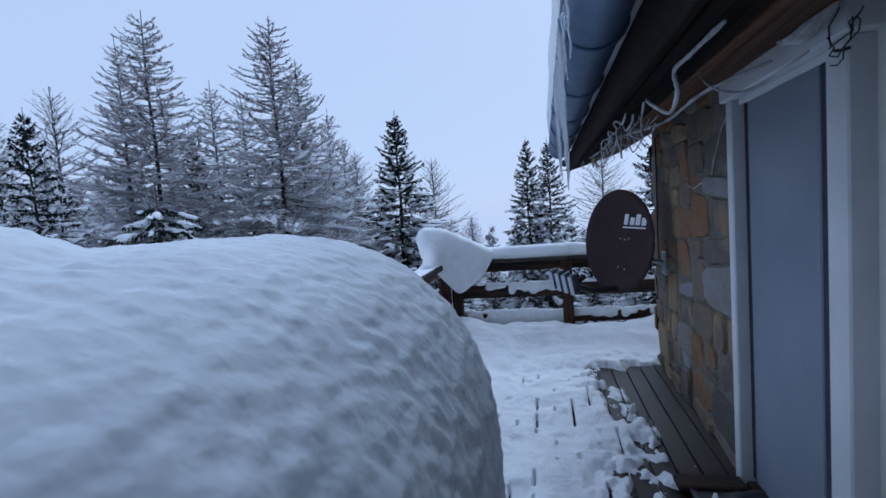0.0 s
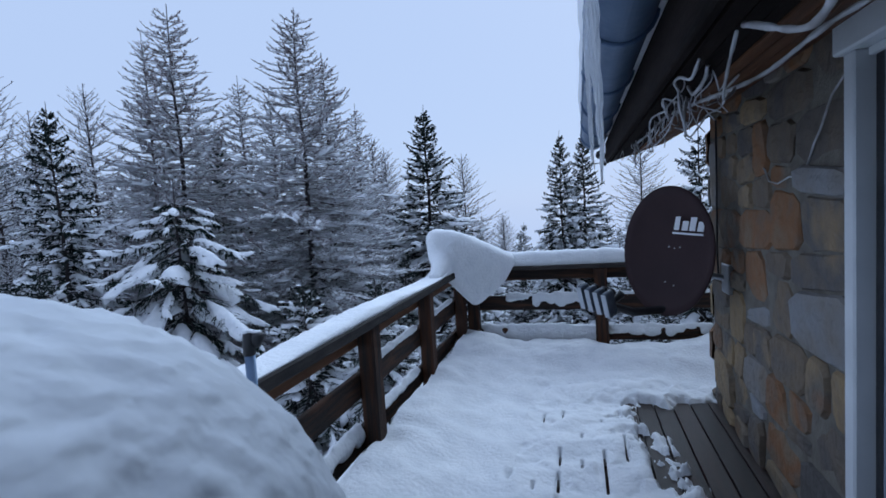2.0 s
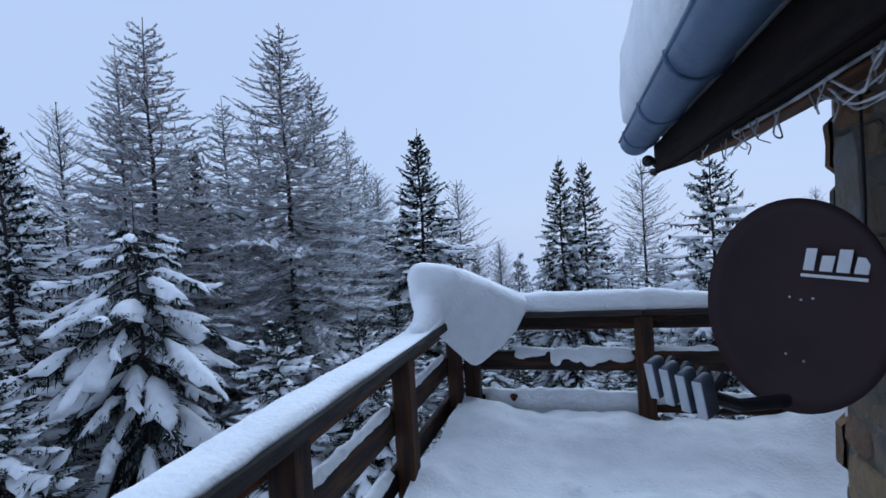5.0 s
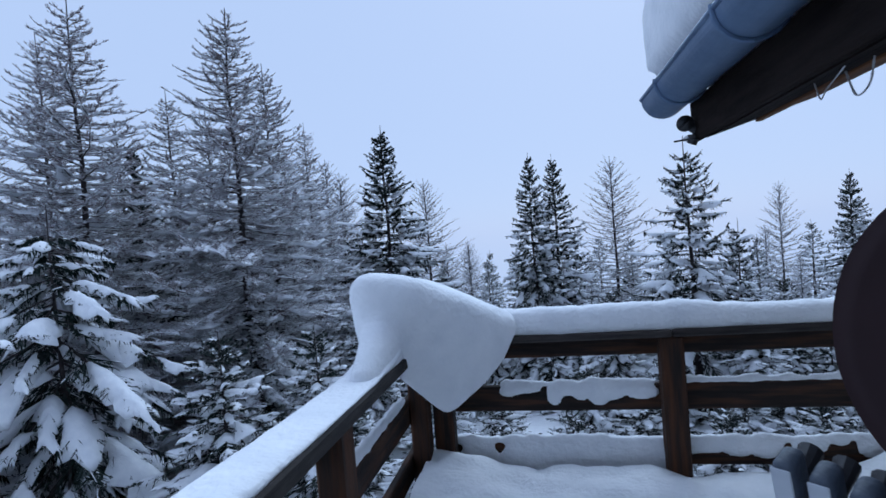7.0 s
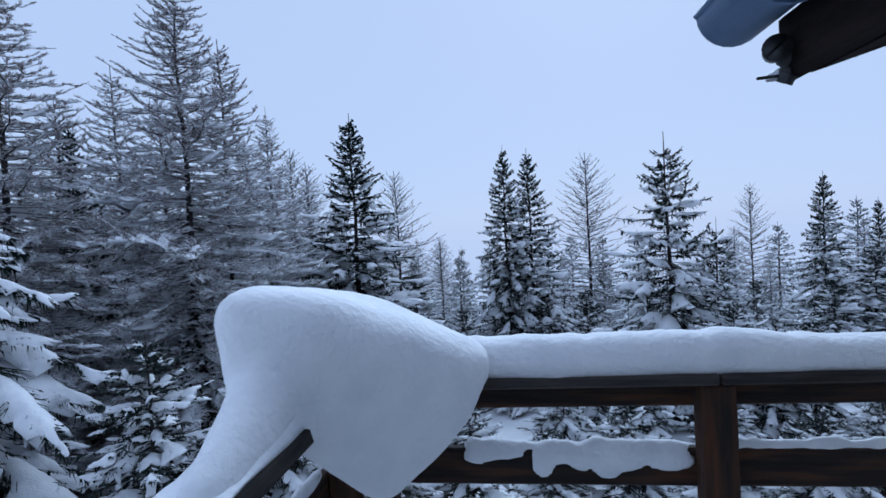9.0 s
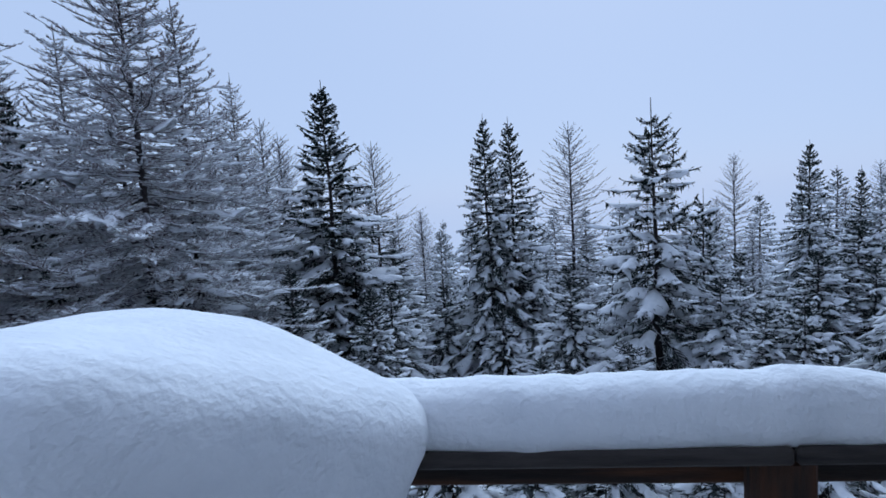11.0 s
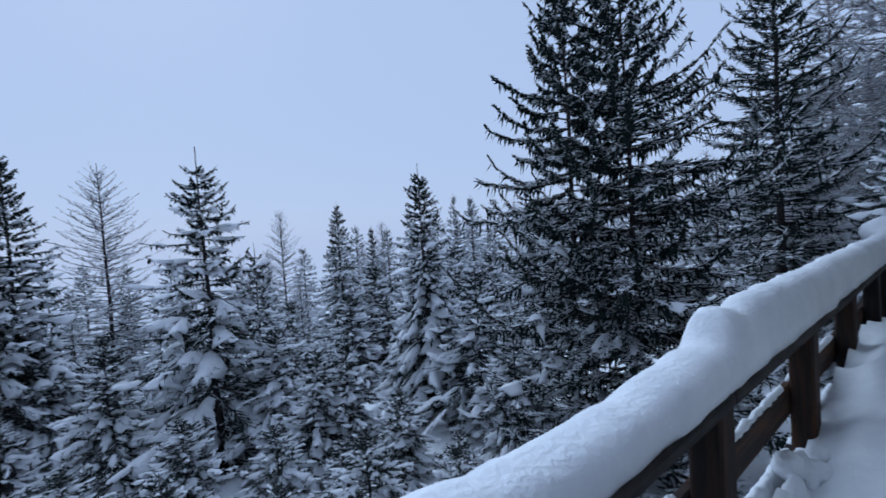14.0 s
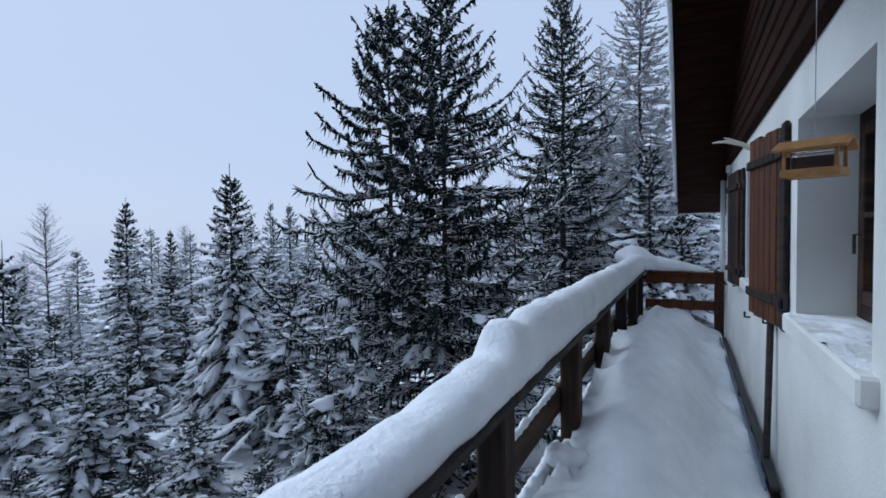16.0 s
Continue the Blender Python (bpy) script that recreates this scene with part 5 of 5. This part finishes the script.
# ---- pole and batten by the wall ----
tagged(part("wooden_stake", tube([(5.62, 8.30, 0.09), (5.66, 8.275, 1.17)], 0.022, 8), WOOD_GREY), "thin greyed wooden stake leaning upright on the wall", "stake")
drip = thing("metal_rail_strip", "dark metal rail lying along the foot of the wall", "rail", (0, 0, 0))
part("rail_bar", box((5.2, 8.275, 0.09), (9.9, 8.325, 0.125), 0.006), BLACK, drip)
part("rail_bar", box((5.2, 8.345, 0.08), (9.9, 8.36, 0.115), 0.004), ZINC, drip)
tagged(part("downpipe", tube([(10.5, 8.29, 0.0), (10.5, 8.29, 2.5)], 0.035, 12), PAINT_WHITE, None, smooth=True), "white downpipe at the far corner of the house", "downpipe")
tagged(part("junction_box", box((9.6, 8.242, 2.5), (9.72, 8.30, 2.6), 0.008), PAINT_WHITE), "small white electrical box under the eave", "junction box")

# ---- pole standing by the side rail ----
pole = thing("grey_pole", "grey metal pole with a black clamp and a cap of snow", "pole", (0.588, 5.21, -0.04))
part("tube", tube([(0, 0, 0.0), (0, 0, 1.31)], 0.0195, 16), ZINC, pole, smooth=True)
clamp = part("clamp", tube([(0, 0, 1.29), (0, 0, 1.293), (0, 0, 1.33), (0.0015, 0, 1.368), (0.004, 0, 1.38)], [0.02, 0.0225, 0.0225, 0.021, 0.015], 20), BLACK, pole, smooth=True)
part("clamp_knob", tube([(0.023, 0.012, 1.315), (0.024, 0.012, 1.322), (0.028, 0.012, 1.34), (0.031, 0.012, 1.362), (0.031, 0.012, 1.374)], [0.008, 0.016, 0.023, 0.024, 0.017], 20), BLACK, clamp, smooth=True)
snow_body("snow_cap", [((-0.003, 0, 1.380), (0.022, 0.022, 0.011)), ((0.031, 0.012, 1.374), (0.021, 0.021, 0.008))], pole, voxel=0.008, smooth=3, lumps=0.004, size=0.05)

# ---- rail branching off outwards from the side rail ----
spur = thing("rail_spur", "weathered snow-topped rail running outwards from the side rail", "railing", kind="structure")
part("post", box((-1.5, 5.36, -0.6), (-1.36, 5.48, 0.97), 0.01), WOOD_DARK, spur)
part("cap_board", box((-1.7, 5.30, 0.97), (0.235, 5.46, 1.02), 0.01), WOOD_GREY, spur)
part("top_board", box((-1.7, 5.40, 0.83), (0.235, 5.44, 0.96), 0.008), WOOD_LONG, spur)
part("middle_board", box((-1.7, 5.40, 0.45), (0.235, 5.44, 0.62), 0.008), WOOD_LONG, spur)
bm = bmesh.new()
rl = rounded((-1.7, 5.31, 0.98), (0.24, 5.45, 1.06), 0.035, 3)
tagged(snow_body("snow_on_rail_spur", [rl], None, voxel=0.02, smooth=5, lumps=0.03, size=0.12), "uneven strip of snow on the branching rail", "snow")


# ---- snow caught on the rail boards ----
def caught(along, a0, a1, at, z, depth, seed, drop=0.0, least=0.4):
    """Snow lying on a board's top edge, and plastered on its face where drop is given."""
    rr = random.Random(seed)
    blobs = []
    a = a0
    while a < a1:
        w = rr.uniform(0.05, 0.12)
        c = (a, at, z) if along == "x" else (at, a, z)
        blobs.append((c, (w, depth, rr.uniform(0.02, 0.05)) if along == "x" else (depth, w, rr.uniform(0.02, 0.05))))
        if drop and rr.random() < 0.85:
            dz = rr.uniform(least, 1.0) * drop
            inn = -0.025 if along == "x" else 0.025
            c2 = (a, at + inn, z - dz / 2) if along == "x" else (at + inn, a, z - dz / 2)
            blobs.append((c2, (w * 1.1, 0.022, dz / 2) if along == "x" else (0.022, w * 1.1, dz / 2)))
        a += w * rr.uniform(0.7, 1.1)
    ob = snow_body("snow_on_board", blobs, None, voxel=0.016, smooth=3, lumps=0.012, size=0.06)
    return tagged(ob, "snow caught along the edge of a rail board", "snow", group="snow on the rail boards")


caught("x", 0.95, 1.88, RAIL_Y + 0.143, 0.68, 0.028, 1, 0.15)
caught("x", 0.6, 1.92, RAIL_Y + 0.138, 0.30, 0.035, 11, 0.30, 0.85)
caught("x", 3.6, 4.8, RAIL_Y + 0.143, 0.30, 0.03, 12, 0.16)
caught("x", 5.0, 6.2, RAIL_Y + 0.143, 0.30, 0.03, 13, 0.12)
caught("x", 2.1, 3.35, RAIL_Y + 0.143, 0.68, 0.022, 2)
caught("x", 2.1, 3.35, RAIL_Y + 0.143, 0.30, 0.03, 3, 0.12)
caught("x", 3.6, 4.8, RAIL_Y + 0.143, 0.68, 0.022, 4)
caught("x", 5.0, 6.2, RAIL_Y + 0.143, 0.68, 0.022, 5)
caught("y", 5.5, 6.62, RAIL_X - 0.143, 0.31, 0.035, 6, 0.12)
caught("y", 6.85, 7.9, RAIL_X - 0.143, 0.69, 0.035, 7)
caught("y", 8.12, 9.2, RAIL_X - 0.143, 0.69, 0.03, 8)
caught("y", 6.85, 7.9, RAIL_X - 0.143, 0.30, 0.03, 9, 0.05)

# crumbled snow between the balcony drift and the rail
rr = random.Random(31)
crumbs = []
for k in range(26):
    a = rr.uniform(3.7, 4.85)
    w = rr.uniform(0.03, 0.085)
    crumbs.append(((a, rr.uniform(9.36, 9.47), 0.24 + 0.10 * smoothstep(3.8, 4.6, a) + rr.uniform(-0.04, 0.08)), (w, w * rr.uniform(0.6, 1.0), w * rr.uniform(0.6, 1.1))))
tagged(snow_body("crumbled_snow", crumbs, None, voxel=0.015, smooth=3, lumps=0.02, size=0.06), "crumbled snow heaped at the foot of a rail post", "snow")

# ---- icicles on the gutter ----
r = random.Random(4)
spots = [(5.79, 0.50, 0.012), (5.74, 0.42, 0.01), (5.6, 0.2, 0.01), (5.52, 0.52, 0.014), (5.49, 0.55, 0.012), (5.22, 0.32, 0.015), (5.10, 0.40, 0.012), (5.0, 0.52, 0.016), (4.88, 0.62, 0.019), (4.84, 0.5, 0.015), (4.93, 0.34, 0.02), (5.4, 0.22, 0.012)]
spots += [(r.uniform(4.3, 6.0), r.uniform(0.06, 0.35), r.uniform(0.007, 0.013)) for _ in range(24)]
for y, length, w in spots:
    if y > 6.1:
        length *= 0.35
    n = 22
    lean, kink, knot = r.uniform(-0.012, 0.012), r.uniform(0, 6), r.uniform(0, 6)
    line = [(gx - gr - 0.004 + 0.006 * i / n + 0.0025 * math.sin(i * 0.9 + kink), y + lean * (i / n) ** 1.6 + 0.003 * math.sin(i * 0.6 + knot), gz + 0.02 - (length + 0.02) * i / n) for i in range(n + 1)]
    t = tube(line, [0.4 * w * (1 - 0.5 * i / n) * (1 + 0.16 * math.sin(i * 2.1 + kink)) * r.uniform(0.86, 1.14) * min(1.0, 0.35 + (n - i) * 0.3) + 0.001 for i in range(n + 1)], 7)
    tagged(part("icicle", t, ICE, None, smooth=True), "thin clear icicle hanging from the gutter", "icicle", group="icicles on the gutter")

# ---- frosted vine under the eave ----
vine = thing("dry_vine", "frost-covered bare vine hanging in loops below the eave beam", "vine")
r = random.Random(12)
def smooth_line(knots, n=8):
    """A smooth line through the knots."""
    k = [Vector(p) for p in knots]
    k = [k[0] * 2 - k[1]] + k + [k[-1] * 2 - k[-2]]
    out = []
    for i in range(1, len(k) - 2):
        for j in range(n):
            u = j / n
            out.append(0.5 * (2 * k[i] + (k[i + 1] - k[i - 1]) * u + (2 * k[i - 1] - 5 * k[i] + 4 * k[i + 1] - k[i + 2]) * u ** 2 + (3 * k[i] - k[i - 1] - 3 * k[i + 1] + k[i + 2]) * u ** 3))
    return out + [k[-2]]


def strand(knots, thick):
    line = smooth_line([(x + r.gauss(0, 0.008), y + r.gauss(0, 0.012), min(z, soffit_z(x) - 0.03)) for x, y, z in knots], 10)
    part("stem", tube(line, [thick * 0.68 * r.uniform(0.75, 1.25) for _ in line], 7), FRINGE, vine, smooth=True)


strand([(2.62, 4.9, 2.20), (2.45, 5.15, 2.16), (2.36, 5.45, 2.10), (2.3, 5.75, 2.105), (2.3, 6.05, 2.13), (2.27, 6.55, 2.17), (2.24, 7.1, 2.15), (2.2, 7.6, 2.14)], 0.0115)
# loose loops strung between the eave edge and the rope
strand([(2.2, 4.15, 2.14), (2.2, 4.45, 2.17), (2.19, 4.55, 2.13), (2.2, 4.57, 2.06), (2.2, 4.71, 2.02), (2.2, 4.95, 2.10), (2.19, 5.05, 2.14)], 0.0105)
strand([(2.18, 5.05, 2.13), (2.2, 5.2, 2.06), (2.24, 5.38, 2.03), (2.3, 5.5, 2.06), (2.33, 5.6, 2.1)], 0.007)
strand([(2.35, 4.82, 2.2), (2.35, 4.8, 2.14), (2.38, 4.72, 2.08), (2.42, 4.58, 2.05), (2.5, 4.4, 2.10)], 0.006)
strand([(2.2, 5.42, 2.14), (2.2, 5.45, 2.11), (2.2, 5.58, 2.09), (2.19, 5.64, 2.13)], 0.009)
strand([(2.14, 5.24, 2.12), (2.14, 5.34, 2.09), (2.13, 5.44, 2.12), (2.13, 5.53, 2.12), (2.13, 5.59, 2.1), (2.14, 5.55, 2.04), (2.15, 5.53, 1.98), (2.16, 5.59, 1.95), (2.18, 5.66, 2.02), (2.22, 5.75, 2.1)], 0.007)
strand([(2.16, 5.68, 2.08), (2.14, 5.80, 2.12), (2.15, 5.88, 2.1), (2.18, 5.97, 2.07), (2.2, 6.1, 2.12)], 0.006)
strand([(2.18, 6.01, 2.11), (2.16, 6.25, 2.12), (2.17, 6.44, 2.09), (2.18, 6.56, 2.04), (2.2, 6.7, 2.11)], 0.006)
strand([(2.24, 6.16, 2.13), (2.22, 6.27, 2.05), (2.2, 6.6, 2.02), (2.2, 6.74, 2.10)], 0.0055)
strand([(2.42, 5.9, 2.2), (2.36, 6.02, 2.15), (2.34, 6.28, 2.18), (2.32, 6.5, 2.17), (2.3, 6.72, 2.17)], 0.008)
strand([(2.5, 6.36, 2.22), (2.5, 6.5, 2.18), (2.5, 6.68, 2.17), (2.5, 6.9, 2.14), (2.5, 7.22, 2.12), (2.49, 7.32, 2.18), (2.46, 7.4, 2.22)], 0.0085)
for i in range(15):
    y = r.uniform(5.9, 8.0)
    x = r.uniform(2.14, 2.28)
    w, deep = r.uniform(0.06, 0.2), r.uniform(0.0, 0.06)
    strand([(x, y, 3.0), (x - 0.01, y + w * 0.2, 2.13 - deep), (x + 0.02, y + w * 0.7, 2.12 - deep), (x + 0.02, y + w, 3.0)], r.uniform(0.003, 0.0055))
for i in range(16):
    y = r.uniform(5.5, 8.4)
    x = r.uniform(2.15, 2.4)
    z = soffit_z(x)
    pts = smooth_line([(x + 0.03 * k * r.uniform(-1, 1), y + 0.05 * k * r.uniform(-0.6, 1), z - 0.05 * k) for k in range(4)], 4)
    part("twig", tube(pts, 0.003, 5), FRINGE, vine)
# long bare runner sagging across the wall
runner = [(2.84 - 0.02 * math.sin(k), 6.0 + 1.0 * k / 10, 2.2 - 0.42 * math.sin(math.pi * min(k / 10 * 0.75, 1)) + 0.02 * math.sin(k * 2.3)) for k in range(11)]
part("stem", tube(runner, 0.005, 6), FRINGE, vine)
tagged(part("wall_cable", tube([(2.82, 7.86, 2.3), (2.815, 7.85, 1.8), (2.81, 7.86, 1.3), (2.80, 7.8, 1.12)], 0.007, 6), BLACK), "black cable running down the stone wall to the dish", "cable")

# ---- floodlight at the end of the eave ----
flood = thing("floodlight", "small grey twin floodlight under the corner of the eave", "lamp", (2.06, 9.0, 2.15))
part("bracket", box((-0.02, -0.03, -0.01), (0.02, 0.05, 0.012), 0.003), STEEL, flood)
for d, c in (((-0.35, -0.93, -0.1), (-0.02, -0.02, 0.07)), ((0.75, -0.6, -0.2), (0.05, 0.0, 0.05))):
    d = Vector(d).normalized()
    c = Vector(c)
    head = part("lamp_head", tube([c - d * 0.05, c - d * 0.03, c + d * 0.03, c + d * 0.05, c + d * 0.044], [0.022, 0.034, 0.038, 0.042, 0.034], 16), BLACK, flood, smooth=True)
    part("lens", tube([c + d * 0.0442, c + d * 0.047], [0.033, 0.031], 16), GLASS, head)
part("sensor", tube([(0.0, -0.02, -0.035), (0.01, -0.03, -0.01)], 0.026, 12), BLACK, flood)
part("rod", tube([(-0.09, -0.05, -0.02), (0.0, -0.02, -0.01)], 0.005, 6), BLACK, flood)

# ---- by the door ----
mat = thing("doormat", "crumpled black rubber mat pushed against the door", "doormat", (2.9, 5.4, 0))
part("rubber_sheet", sheet("mat", -0.42, 0.03, -0.36, 0.32, 0.03, lambda x, y: 0.05 + 0.05 * max(0, fbm(x * 4, y * 4)) + 0.07 * smoothstep(0.0, -0.3, y) * smoothstep(-0.2, 0.02, x)), BLACK, mat)
mat.children[0].modifiers.new("thick", "SOLIDIFY").thickness = 0.01
tagged(part("snow_board", box((2.42, 5.72, 0.03), (2.79, 5.86, 0.07), 0.01), WOOD_LONG), "dark loose board lying before the doorway", "board")
coil = thing("rope_coil", "frosted coil of thick rope hung above the door", "rope", (2.72, 4.86, 2.36))
for k in range(3):
    part("loop", tube([((0.02 + 0.02 * k) * math.cos(a) , (0.17 + 0.012 * k) * math.sin(a), (0.10 + 0.01 * k) * math.cos(a) + 0.012 * k) for a in (2 * math.pi * i / 24 for i in range(25))], 0.016, 7, caps=False), FRINGE, coil)
cables = thing("cable_bundle", "tangled black cables and a lamp bracket beside the door", "cable", (2.79, 4.80, 2.26))
cables.scale = (0.6, 0.6, 0.6)
r = random.Random(3)
for k in range(3):
    part("cable", tube([(-0.03 + r.uniform(-0.03, 0.03), 0.30 * math.sin(i * 0.5 + k) * 0.5 - 0.05, -0.05 * k + 0.10 * math.cos(i * 0.6 + k * 1.3)) for i in range(9)], 0.0045, 6), BLACK, cables)
part("bracket", tube([(0.02, -0.02, -0.12), (-0.03, -0.02, -0.13), (-0.04, 0.015, -0.12)], 0.010, 8), BLACK, cables)
